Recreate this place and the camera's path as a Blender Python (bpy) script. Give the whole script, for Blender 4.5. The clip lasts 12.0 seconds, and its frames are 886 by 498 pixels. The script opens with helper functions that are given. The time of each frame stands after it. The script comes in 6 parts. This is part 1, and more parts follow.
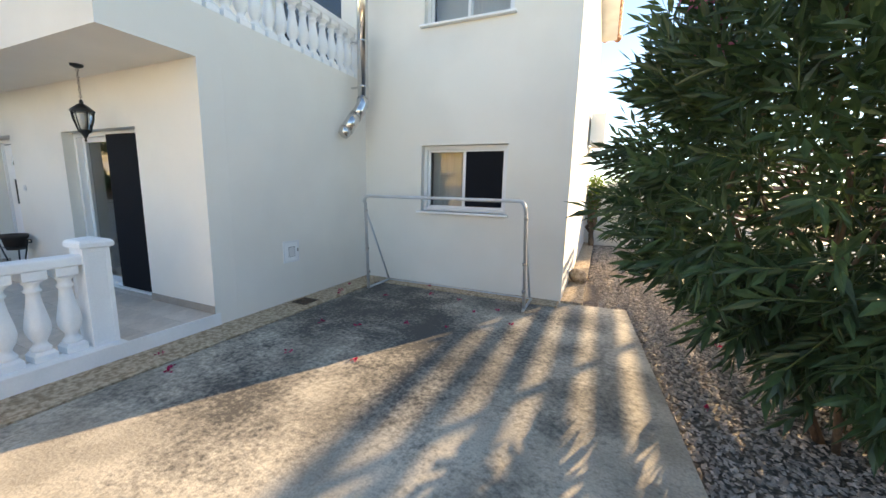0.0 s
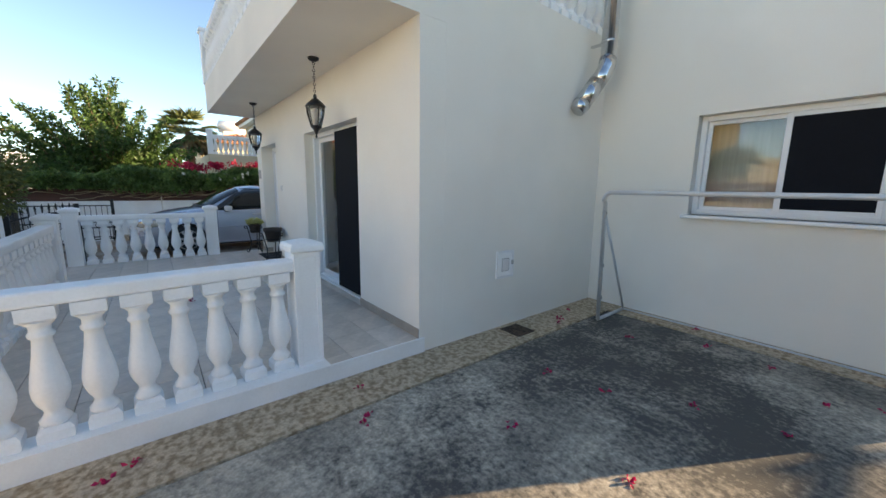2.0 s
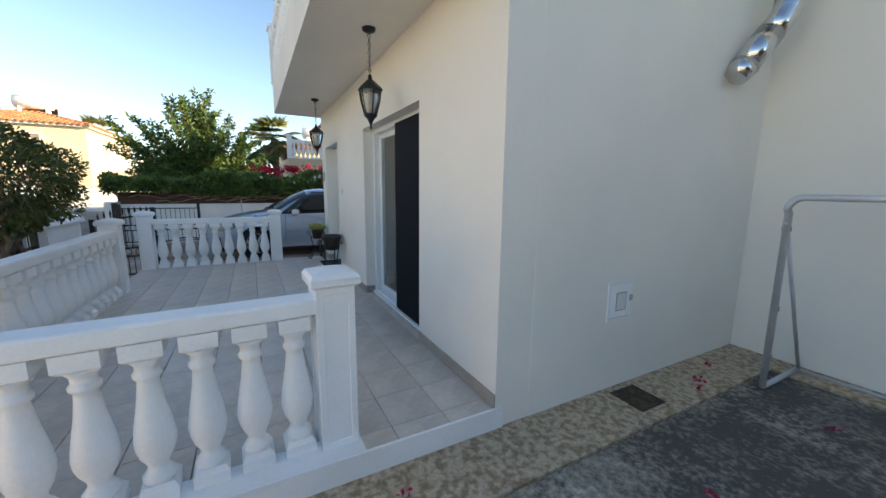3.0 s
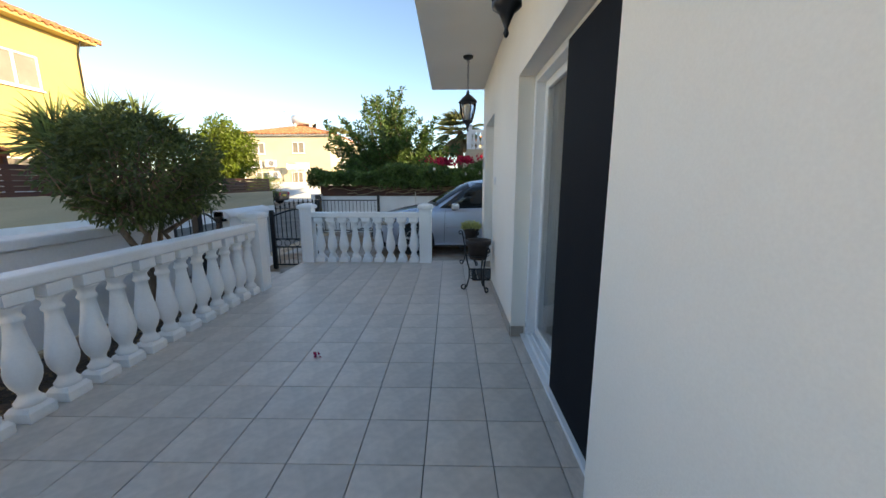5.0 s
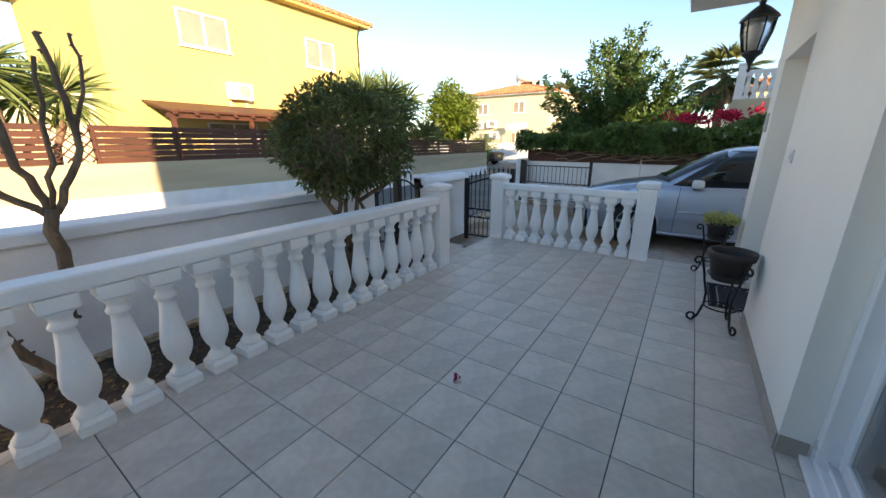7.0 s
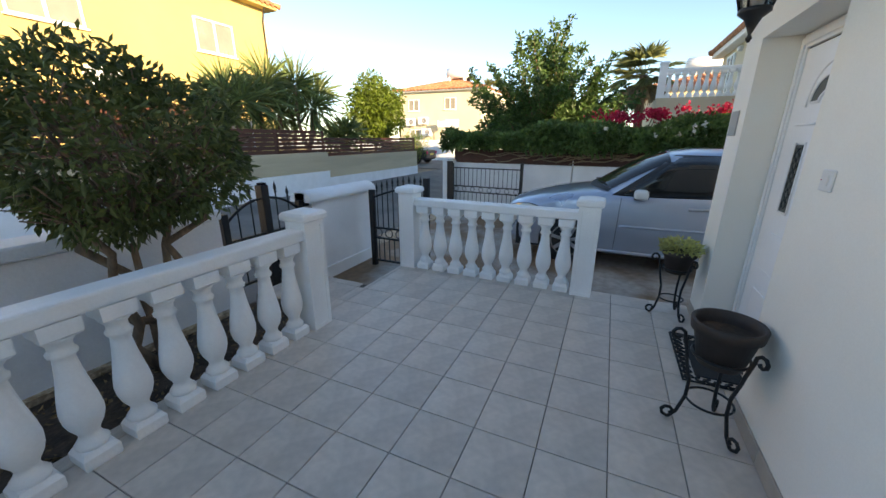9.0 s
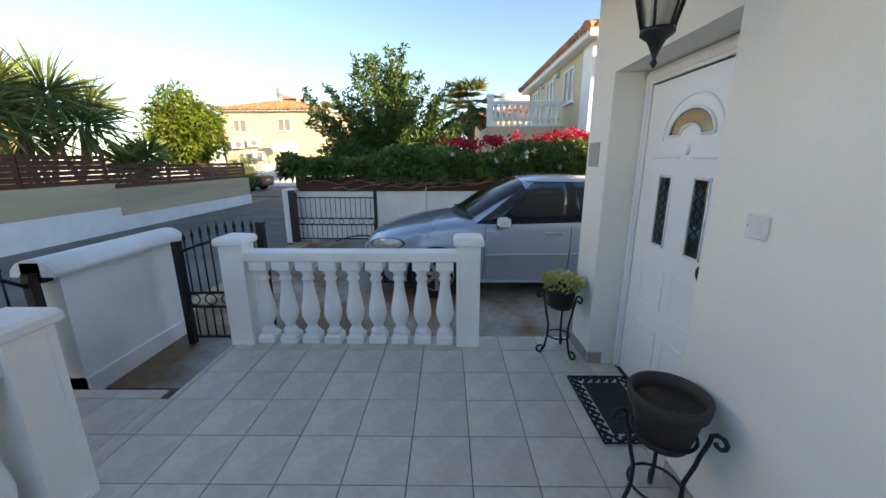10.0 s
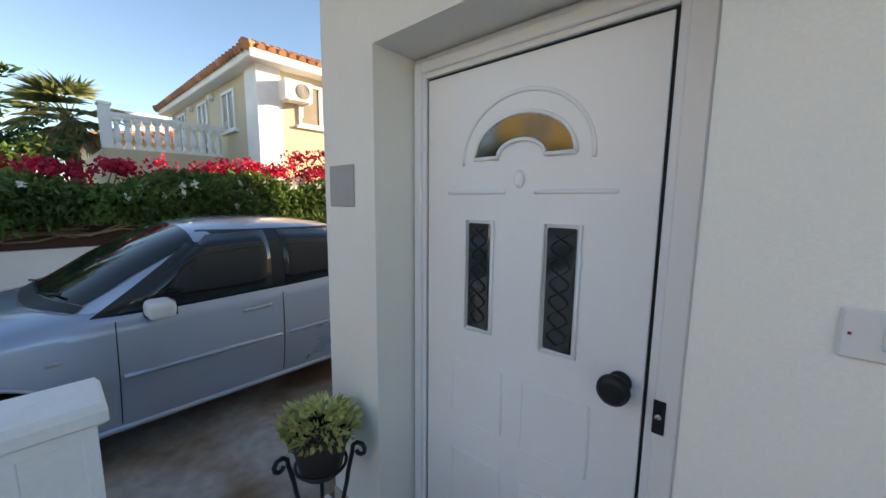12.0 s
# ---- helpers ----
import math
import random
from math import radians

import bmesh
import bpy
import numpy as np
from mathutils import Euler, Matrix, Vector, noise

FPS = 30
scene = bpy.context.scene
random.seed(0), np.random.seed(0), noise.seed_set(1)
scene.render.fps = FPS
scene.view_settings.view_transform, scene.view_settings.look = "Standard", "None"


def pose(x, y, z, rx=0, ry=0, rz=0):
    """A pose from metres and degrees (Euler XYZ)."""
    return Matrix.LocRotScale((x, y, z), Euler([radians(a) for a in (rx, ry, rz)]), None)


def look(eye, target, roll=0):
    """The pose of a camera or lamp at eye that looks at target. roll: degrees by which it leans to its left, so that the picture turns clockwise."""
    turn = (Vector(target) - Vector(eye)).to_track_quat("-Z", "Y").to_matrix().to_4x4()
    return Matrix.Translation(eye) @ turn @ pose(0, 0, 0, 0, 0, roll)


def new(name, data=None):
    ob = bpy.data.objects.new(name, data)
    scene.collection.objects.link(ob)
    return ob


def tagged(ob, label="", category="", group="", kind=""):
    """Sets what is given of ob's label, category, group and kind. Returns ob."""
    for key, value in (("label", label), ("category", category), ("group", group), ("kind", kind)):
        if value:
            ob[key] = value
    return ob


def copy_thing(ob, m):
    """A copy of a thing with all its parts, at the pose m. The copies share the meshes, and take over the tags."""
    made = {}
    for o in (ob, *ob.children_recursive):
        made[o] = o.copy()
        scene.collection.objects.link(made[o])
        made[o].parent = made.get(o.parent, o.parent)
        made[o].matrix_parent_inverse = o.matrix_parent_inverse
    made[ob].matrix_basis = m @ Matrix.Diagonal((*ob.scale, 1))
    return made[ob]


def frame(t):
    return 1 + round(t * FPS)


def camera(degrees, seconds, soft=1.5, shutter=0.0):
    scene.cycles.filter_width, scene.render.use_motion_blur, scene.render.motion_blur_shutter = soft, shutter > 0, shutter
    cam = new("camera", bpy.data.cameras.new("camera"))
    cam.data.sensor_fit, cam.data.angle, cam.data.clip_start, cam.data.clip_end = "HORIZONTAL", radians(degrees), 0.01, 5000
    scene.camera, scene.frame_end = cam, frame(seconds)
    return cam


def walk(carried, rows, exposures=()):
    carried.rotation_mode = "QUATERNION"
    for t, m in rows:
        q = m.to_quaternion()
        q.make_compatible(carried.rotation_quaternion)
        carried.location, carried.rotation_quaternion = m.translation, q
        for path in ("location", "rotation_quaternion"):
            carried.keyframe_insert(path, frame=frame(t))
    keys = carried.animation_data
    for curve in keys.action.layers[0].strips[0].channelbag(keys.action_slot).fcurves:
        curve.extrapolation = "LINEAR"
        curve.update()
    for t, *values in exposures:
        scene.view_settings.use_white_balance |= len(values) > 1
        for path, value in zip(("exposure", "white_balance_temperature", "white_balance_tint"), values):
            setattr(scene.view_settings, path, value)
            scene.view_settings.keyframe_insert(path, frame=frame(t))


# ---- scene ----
cam = camera(101.6, 12.0)
PATH = [
    (0, (0.119, 0.024, 1.579), (-0.663, 1.837, 1.260), 1.5),
    (0.5, (-0.087, 0.144, 1.553), (-1.064, 1.856, 1.214), 1.2),
    (1, (-0.359, 0.329, 1.569), (-1.577, 1.877, 1.221), 1.1),
    (1.5, (-0.714, 0.509, 1.557), (-2.128, 1.879, 1.207), 0.8),
    (2, (-1.097, 0.746, 1.498), (-2.636, 1.980, 1.166), 0.8),
    (2.5, (-1.484, 0.998, 1.508), (-3.130, 2.086, 1.182), 0.7),
    (3, (-1.892, 1.217, 1.506), (-3.639, 2.136, 1.181), 0.6),
    (3.2, (-2.023, 1.308, 1.507), (-3.807, 2.152, 1.186), 0.5),
    (4.8, (-3.297, 1.887, 1.474), (-5.263, 1.962, 1.119), -0.3),
    (5, (-3.411, 1.91, 1.451), (-5.377, 1.872, 1.086), -0.1),
    (5.5, (-3.622, 1.962, 1.437), (-5.543, 1.565, 1.046), 0.0),
    (6, (-3.812, 1.964, 1.433), (-5.616, 1.232, 0.974), -0.1),
    (6.5, (-4.037, 1.92, 1.517), (-5.717, 0.967, 1.0), -0.1),
    (6.7, (-4.11, 1.908, 1.538), (-5.749, 0.897, 0.996), -0.1),
    (8.3, (-5.053, 1.77, 1.565), (-6.586, 0.641, 0.952), 0.5),
    (8.5, (-5.181, 1.747, 1.589), (-6.76, 0.684, 0.977), 0.3),
    (9, (-5.494, 1.649, 1.608), (-7.237, 0.864, 1.021), 0.2),
    (9.5, (-5.83, 1.514, 1.64), (-7.705, 1.075, 1.1), 0.2),
    (10, (-6.141, 1.385, 1.675), (-8.083, 1.361, 1.199), -0.2),
    (10.5, (-6.495, 1.347, 1.664), (-8.411, 1.75, 1.255), -0.3),
    (11, (-6.854, 1.337, 1.677), (-8.657, 2.131, 1.33), 0.0),
    (11.5, (-7.188, 1.389, 1.675), (-8.793, 2.544, 1.375), 0.3),
    (12, (-7.444, 1.578, 1.656), (-8.765, 3.056, 1.391), 0.5),
]
walk(cam, [(t, look(eye, target, roll)) for t, eye, target, roll in PATH], [(0, 1.95, 8550, 12), (0.6, 1.95, 8550, 12), (2, 1.65, 8550, 12), (5, 1.58, 8550, 12), (6.5, 1.66, 8550, 12), (9.5, 1.68, 8550, 12), (12, 1.56, 8550, 12)])

# ---- light ----
SUN_AZ, SUN_EL = 30.0, 14.0
world = bpy.data.worlds.new("sky")
scene.world = world
world.use_nodes = True
wn = world.node_tree.nodes
sky = wn.new("ShaderNodeTexSky")
sky.sky_type = "NISHITA"
sky.sun_disc = False
sky.sun_elevation, sky.sun_rotation = radians(SUN_EL), radians(SUN_AZ)
sky.altitude, sky.air_density, sky.dust_density, sky.ozone_density = 1200.0, 0.9, 0.05, 2.5
wn["Background"].inputs[1].default_value = 0.14
tone = wn.new("ShaderNodeHueSaturation")
tone.inputs["Saturation"].default_value, tone.inputs["Value"].default_value = 1.03, 1.0
world.node_tree.links.new(sky.outputs[0], tone.inputs["Color"])
world.node_tree.links.new(tone.outputs[0], wn["Background"].inputs[0])
sun = new("sun", bpy.data.lights.new("sun", "SUN"))
sun.data.energy, sun.data.angle, sun.data.color = 4.2, radians(0.55), (1.0, 0.84, 0.62)
sd = Vector((math.sin(radians(SUN_AZ)) * math.cos(radians(SUN_EL)), math.cos(radians(SUN_AZ)) * math.cos(radians(SUN_EL)), math.sin(radians(SUN_EL))))
sun.matrix_world = look(sd * 40, (0, 0, 0))


# ---- materials ----
def mat(name, col, rough=0.6, metal=0.0, var=0.12, scale=2.0, grain=40.0, bump=0.15, second=None, rnd=0.0, spec=0.5, coat=0.0, island=0.0, stretch=(1, 1, 1), split=(0.42, 0.62), trans=0.0):
    """Two scales of noise over a base colour, with fine relief."""
    m = bpy.data.materials.new(name)
    m.use_nodes = True
    nt, n = m.node_tree, m.node_tree.nodes
    b = n["Principled BSDF"]
    tc, mp = n.new("ShaderNodeTexCoord"), n.new("ShaderNodeMapping")
    mp.inputs["Scale"].default_value = stretch
    nt.links.new(tc.outputs["Object"], mp.inputs[0])
    big, fine = n.new("ShaderNodeTexNoise"), n.new("ShaderNodeTexNoise")
    big.inputs["Scale"].default_value, fine.inputs["Scale"].default_value = scale, grain
    big.inputs["Detail"].default_value, fine.inputs["Detail"].default_value = 5, 4
    for q in (big, fine):
        nt.links.new(mp.outputs[0], q.inputs["Vector"])
    ramp = n.new("ShaderNodeValToRGB")
    c = Vector(col)
    dark = Vector(second) if second else c * (1 - var)
    lite = c * (1 + (0 if second else var * 0.5))
    ramp.color_ramp.elements[0].position, ramp.color_ramp.elements[1].position = split
    ramp.color_ramp.elements[0].color = (*dark, 1)
    ramp.color_ramp.elements[1].color = (*[min(v, 0.95) for v in lite], 1)
    nt.links.new(big.outputs[0], ramp.inputs[0])
    mul = n.new("ShaderNodeMix")
    mul.data_type, mul.blend_type = "RGBA", "MULTIPLY"
    mul.inputs[0].default_value = min(1.0, var * 2.0)
    nt.links.new(ramp.outputs[0], mul.inputs[6])
    nt.links.new(fine.outputs[0], mul.inputs[7])
    out = mul.outputs[2]
    hsv = n.new("ShaderNodeHueSaturation")
    hsv.inputs["Value"].default_value = 1 + var * 0.8
    nt.links.new(out, hsv.inputs["Color"])
    if rnd or island:
        src = n.new("ShaderNodeObjectInfo").outputs["Random"] if rnd else n.new("ShaderNodeNewGeometry").outputs["Random Per Island"]
        mr = n.new("ShaderNodeMapRange")
        k = rnd or island
        mr.inputs[3].default_value, mr.inputs[4].default_value = 1 + var * 0.8 - k, 1 + var * 0.8 + k
        nt.links.new(src, mr.inputs[0])
        nt.links.new(mr.outputs[0], hsv.inputs["Value"])
    nt.links.new(hsv.outputs[0], b.inputs["Base Color"])
    b.inputs["Metallic"].default_value = metal
    b.inputs["Specular IOR Level"].default_value = spec
    b.inputs["Coat Weight"].default_value = coat
    b.inputs["Coat Roughness"].default_value = 0.04
    if trans:
        b.inputs["Subsurface Weight"].default_value = 0.0
        tl = n.new("ShaderNodeBsdfTranslucent")
        nt.links.new(hsv.outputs[0], tl.inputs[0])
        mx = n.new("ShaderNodeMixShader")
        mx.inputs[0].default_value = trans
        nt.links.new(b.outputs[0], mx.inputs[1])
        nt.links.new(tl.outputs[0], mx.inputs[2])
        nt.links.new(mx.outputs[0], n["Material Output"].inputs[0])
    rr = n.new("ShaderNodeMapRange")
    rr.inputs[3].default_value, rr.inputs[4].default_value = max(0.02, rough - 0.08), min(1, rough + 0.08)
    nt.links.new(big.outputs[0], rr.inputs[0])
    nt.links.new(rr.outputs[0], b.inputs["Roughness"])
    if bump:
        bp = n.new("ShaderNodeBump")
        bp.inputs["Strength"].default_value, bp.inputs["Distance"].default_value = bump, 0.01
        nt.links.new(fine.outputs[0], bp.inputs["Height"])
        nt.links.new(bp.outputs[0], b.inputs["Normal"])
    return m


def glass_mat(name, tint, rough=0.0):
    m = bpy.data.materials.new(name)
    m.use_nodes = True
    b = m.node_tree.nodes["Principled BSDF"]
    b.inputs["Base Color"].default_value = (*tint, 1)
    b.inputs["Roughness"].default_value = rough
    b.inputs["Transmission Weight"].default_value = 1.0
    b.inputs["IOR"].default_value = 1.5
    return m


def mould_concrete():
    """Old grey concrete with black mould, bare patches and beige dust."""
    m = mat("old_concrete", (0.62, 0.55, 0.45), 0.85, var=0.3, scale=1.6, grain=70, bump=0.22)
    nt, n = m.node_tree, m.node_tree.nodes
    b = n["Principled BSDF"]
    base = b.inputs["Base Color"].links[0].from_socket
    tc = n.new("ShaderNodeTexCoord")
    off = n.new("ShaderNodeVectorMath")
    off.operation = "DISTANCE"
    off.inputs[1].default_value = (-2.2, 4.0, 0)
    nt.links.new(tc.outputs["Object"], off.inputs[0])
    near = n.new("ShaderNodeMapRange")
    near.inputs[1].default_value, near.inputs[2].default_value, near.inputs[3].default_value, near.inputs[4].default_value = 0.6, 4.0, 0.16, -0.10
    nt.links.new(off.outputs["Value"], near.inputs[0])
    big, mid = n.new("ShaderNodeTexNoise"), n.new("ShaderNodeTexNoise")
    big.inputs["Scale"].default_value, big.inputs["Detail"].default_value, big.inputs["Roughness"].default_value = 1.1, 9, 0.68
    mid.inputs["Scale"].default_value, mid.inputs["Detail"].default_value, mid.inputs["Roughness"].default_value = 26, 5, 0.7
    for q in (big, mid):
        nt.links.new(tc.outputs["Object"], q.inputs["Vector"])
    add, add2 = n.new("ShaderNodeMath"), n.new("ShaderNodeMath")
    nt.links.new(big.outputs[0], add.inputs[0])
    nt.links.new(near.outputs[0], add.inputs[1])
    mr = n.new("ShaderNodeMapRange")
    mr.inputs[3].default_value, mr.inputs[4].default_value = -0.30, 0.30
    nt.links.new(mid.outputs[0], mr.inputs[0])
    nt.links.new(add.outputs[0], add2.inputs[0])
    nt.links.new(mr.outputs[0], add2.inputs[1])
    ramp = n.new("ShaderNodeValToRGB")
    ramp.color_ramp.elements[0].position, ramp.color_ramp.elements[1].position = 0.42, 0.68
    nt.links.new(add2.outputs[0], ramp.inputs[0])
    mix = n.new("ShaderNodeMix")
    mix.data_type = "RGBA"
    nt.links.new(ramp.outputs[0], mix.inputs[0])
    nt.links.new(base, mix.inputs[6])
    mix.inputs[7].default_value = (0.085, 0.079, 0.072, 1)
    nt.links.new(mix.outputs[2], b.inputs["Base Color"])
    return m


M = dict(
    wall=mat("white_render", (0.86, 0.82, 0.75), 0.85, var=0.05, scale=0.7, grain=160, bump=0.12),
    white=mat("white_paint", (0.93, 0.93, 0.92), 0.55, var=0.05, scale=3, grain=70, bump=0.2),
    coping=mat("white_coping", (0.86, 0.865, 0.87), 0.6, var=0.06, scale=2, grain=60, bump=0.2),
    alu=mat("white_aluminium", (0.82, 0.82, 0.82), 0.3, var=0.02, bump=0.0),
    doorpaint=mat("white_door_paint", (0.83, 0.83, 0.84), 0.35, var=0.02, bump=0.0),
    tile=mat("ceramic_tile", (0.66, 0.575, 0.50), 0.38, var=0.16, scale=3.2, grain=22, bump=0.03, rnd=0.06, split=(0.34, 0.66)),
    grout=mat("grout", (0.11, 0.095, 0.08), 0.9, var=0.2, scale=3, grain=80),
    skirt=mat("skirting_tile", (0.40, 0.34, 0.285), 0.4, var=0.1, scale=5, grain=30, bump=0.03, rnd=0.05),
    concrete=mould_concrete(),
    strip=mat("beige_concrete", (0.62, 0.49, 0.35), 0.9, var=0.32, scale=26, grain=60, bump=0.6, second=(0.36, 0.26, 0.165), split=(0.40, 0.56)),
    drive=mat("stained_drive", (0.46, 0.43, 0.39), 0.7, var=0.3, scale=1.3, grain=14, bump=0.2, second=(0.24, 0.145, 0.08)),
    asphalt=mat("asphalt", (0.20, 0.19, 0.175), 0.9, var=0.2, scale=1.0, grain=90, bump=0.4),
    ground=mat("dry_ground", (0.30, 0.24, 0.17), 0.95, var=0.3, scale=0.6, grain=12, bump=0.4),
    soil=mat("dark_soil", (0.10, 0.065, 0.045), 0.95, var=0.4, scale=9, grain=40, bump=1.0),
    gravelbed=mat("gravel_bed", (0.24, 0.20, 0.17), 0.95, var=0.4, scale=30, grain=60, bump=1.0),
    stone=mat("gravel_stone", (0.44, 0.38, 0.33), 0.85, var=0.15, scale=20, grain=60, bump=0.2, island=0.42),
    iron=mat("black_iron", (0.018, 0.018, 0.02), 0.42, 0.3, var=0.2, scale=10, grain=80, bump=0.15),
    steel=mat("shiny_duct", (0.66, 0.66, 0.66), 0.16, 1.0, var=0.06, scale=8, grain=40, bump=0.02),
    grate=mat("rusty_grate", (0.16, 0.11, 0.08), 0.7, 0.5, var=0.3, scale=15, grain=60, bump=0.4),
    goal=mat("goal_tube", (0.60, 0.62, 0.64), 0.4, 0.2, var=0.08, scale=6, grain=50, bump=0.05),
    screen=mat("dark_screen", (0.012, 0.013, 0.017), 0.7, var=0.1, bump=0.0, spec=0.08),
    # plaster far darker than real: the unlit room's dimness is in this colour
    interior=mat("dimmed_room_plaster", (0.14, 0.145, 0.13), 0.9, var=0.05, bump=0.05),
    curtain=mat("grey_curtain", (0.48, 0.46, 0.43), 0.9, var=0.1, scale=6, stretch=(6, 6, 0.2), bump=0.1),
    rubber=mat("black_rubber", (0.012, 0.012, 0.013), 0.65, var=0.2, scale=12, grain=90, bump=0.3),
    pot=mat("brown_pot", (0.045, 0.03, 0.026), 0.6, var=0.2, scale=8, grain=50, bump=0.12),
    roof=mat("terracotta", (0.56, 0.25, 0.13), 0.85, var=0.25, scale=3, grain=30, bump=0.3, island=0.22),
    yellow=mat("yellow_render", (0.60, 0.45, 0.18), 0.85, var=0.05, scale=0.6, grain=120, bump=0.12),
    cream=mat("cream_render", (0.66, 0.58, 0.42), 0.85, var=0.05, scale=0.6, grain=120, bump=0.12),
    beige=mat("beige_render", (0.58, 0.48, 0.33), 0.85, var=0.12, scale=1.2, grain=60, bump=0.2, stretch=(0.25, 1, 2.5)),
    slat=mat("red_brown_slat", (0.10, 0.032, 0.02), 0.6, var=0.2, scale=4, grain=40, bump=0.2, rnd=0.15, stretch=(0.3, 1, 3)),
    bark=mat("bark", (0.26, 0.17, 0.11), 0.9, var=0.35, scale=14, grain=50, bump=0.9, stretch=(1, 1, 0.25)),
    pane=glass_mat("clear_glass", (0.95, 0.97, 0.96)),
    tinted=glass_mat("tinted_glass", (0.16, 0.17, 0.17)),
    frosted=glass_mat("lamp_glass", (0.95, 0.95, 0.92), 0.25),
    plastic=mat("switch_plastic", (0.74, 0.72, 0.70), 0.35, var=0.02, bump=0.0),
    grey=mat("grey_plastic", (0.38, 0.37, 0.36), 0.5, var=0.05, bump=0.0),
    # near-black that stands in for the shade inside gaps and openings
    dark=mat("gap_shade_black", (0.015, 0.015, 0.015), 0.7, var=0.1, bump=0.0),
    petal=mat("magenta_petal", (0.55, 0.02, 0.11), 0.7, var=0.2, scale=20, bump=0.0, island=0.25, trans=0.3),
)


# ---- building helpers ----
def part(name, bm, material, parent=None, label="", smooth=False):
    """Links a bmesh as one mesh object, under a thing if one is given."""
    me = bpy.data.meshes.new(name)
    bm.to_mesh(me)
    bm.free()
    me.materials.append(material)
    if smooth:
        me.shade_smooth() if hasattr(me, "shade_smooth") else None
    ob = new(name, me)
    if parent is not None:
        ob.parent = parent
    if label:
        ob["label"] = label
    return ob


def thing(name, loc=(0, 0, 0), label="", category="", group="", turn=0.0, kind=""):
    ob = new(name)
    ob.empty_display_size = 0.1
    ob.matrix_basis = pose(*loc, 0, 0, turn)
    return tagged(ob, label, category, group, kind)


def box(bm, x0, x1, y0, y1, z0, z1, bevel=0.0, seg=1):
    vs = bmesh.ops.create_cube(bm, size=1, matrix=Matrix.LocRotScale(((x0 + x1) / 2, (y0 + y1) / 2, (z0 + z1) / 2), None, (abs(x1 - x0), abs(y1 - y0), abs(z1 - z0))))["verts"]
    if bevel:
        es = list({e for v in vs for e in v.link_edges})
        bmesh.ops.bevel(bm, geom=es, offset=bevel, segments=seg, affect="EDGES", profile=0.5)
    return bm


def boxes(*specs, bevel=0.0):
    bm = bmesh.new()
    for s in specs:
        box(bm, *s, bevel=bevel)
    return bm


def lathe(bm, prof, n=16, c=(0, 0, 0), square=False, closed=True):
    """Turns a profile of (radius, z) round z; square: four sides with the radius as half width."""
    n = 4 if square else n
    rings = []
    for r, z in prof:
        k = r * math.sqrt(2) if square else r
        a0 = math.pi / 4 if square else 0
        rings.append([bm.verts.new((c[0] + k * math.cos(a0 + 2 * math.pi * i / n), c[1] + k * math.sin(a0 + 2 * math.pi * i / n), c[2] + z)) for i in range(n)])
    for a, b in zip(rings, rings[1:]):
        for i in range(n):
            f = bm.faces.new((a[i], a[(i + 1) % n], b[(i + 1) % n], b[i]))
            f.smooth = not square
    if closed:
        bm.faces.new(rings[0][::-1])
        bm.faces.new(rings[-1])
    return bm


def tube(bm, pts, r, n=8, r1=None):
    """A round bar along points, tapering from r to r1."""
    pts = [Vector(p) for p in pts]
    rings, up = [], None
    for i, p in enumerate(pts):
        d = (pts[min(i + 1, len(pts) - 1)] - pts[max(i - 1, 0)]).normalized()
        if up is None:
            up = d.orthogonal().normalized()
        up = (up - d * up.dot(d)).normalized()
        s = d.cross(up)
        k = r if r1 is None else r + (r1 - r) * i / (len(pts) - 1)
        rings.append([bm.verts.new(p + k * (math.cos(2 * math.pi * j / n) * up + math.sin(2 * math.pi * j / n) * s)) for j in range(n)])
    for a, b in zip(rings, rings[1:]):
        for j in range(n):
            bm.faces.new((a[j], a[(j + 1) % n], b[(j + 1) % n], b[j])).smooth = True
    bm.faces.new(rings[0][::-1])
    bm.faces.new(rings[-1])
    return bm


def tubes(paths, r, n=8, r1=None):
    bm = bmesh.new()
    for p in paths:
        tube(bm, p, r, n, r1)
    return bm


def arc(c, r, a0, a1, n, plane="xz"):
    out = []
    for i in range(n + 1):
        a = radians(a0 + (a1 - a0) * i / n)
        u, v = r * math.cos(a), r * math.sin(a)
        out.append({"xz": (c[0] + u, c[1], c[2] + v), "yz": (c[0], c[1] + u, c[2] + v), "xy": (c[0] + u, c[1] + v, c[2])}[plane])
    return out


def wall(name, axis, at, thick, a0, a1, z0, z1, holes=(), material=None, label=""):
    """A wall along x or y with real openings (a0, a1, z0, z1)."""
    cuts = sorted({a0, a1, *[v for h in holes for v in h[:2]]})
    lev = sorted({z0, z1, *[v for h in holes for v in h[2:]]})
    bm = bmesh.new()
    for p, q in zip(cuts, cuts[1:]):
        run = None
        for s, t in zip(lev, lev[1:]):
            solid = not any(h[0] <= p and q <= h[1] and h[2] <= s and t <= h[3] for h in holes)
            if solid:
                run = (run[0], t) if run else (s, t)
            if run and (not solid or t == lev[-1]):
                lo, hi = (p, q), (at, at + thick)
                box(bm, *(lo if axis == "x" else hi), *(hi if axis == "x" else lo), *run)
                run = None
    bmesh.ops.remove_doubles(bm, verts=bm.verts, dist=0.0005)
    ob = part(name, bm, material or M["wall"])
    return tagged(ob, label or "white rendered outside wall of the house", "wall", kind="structure")


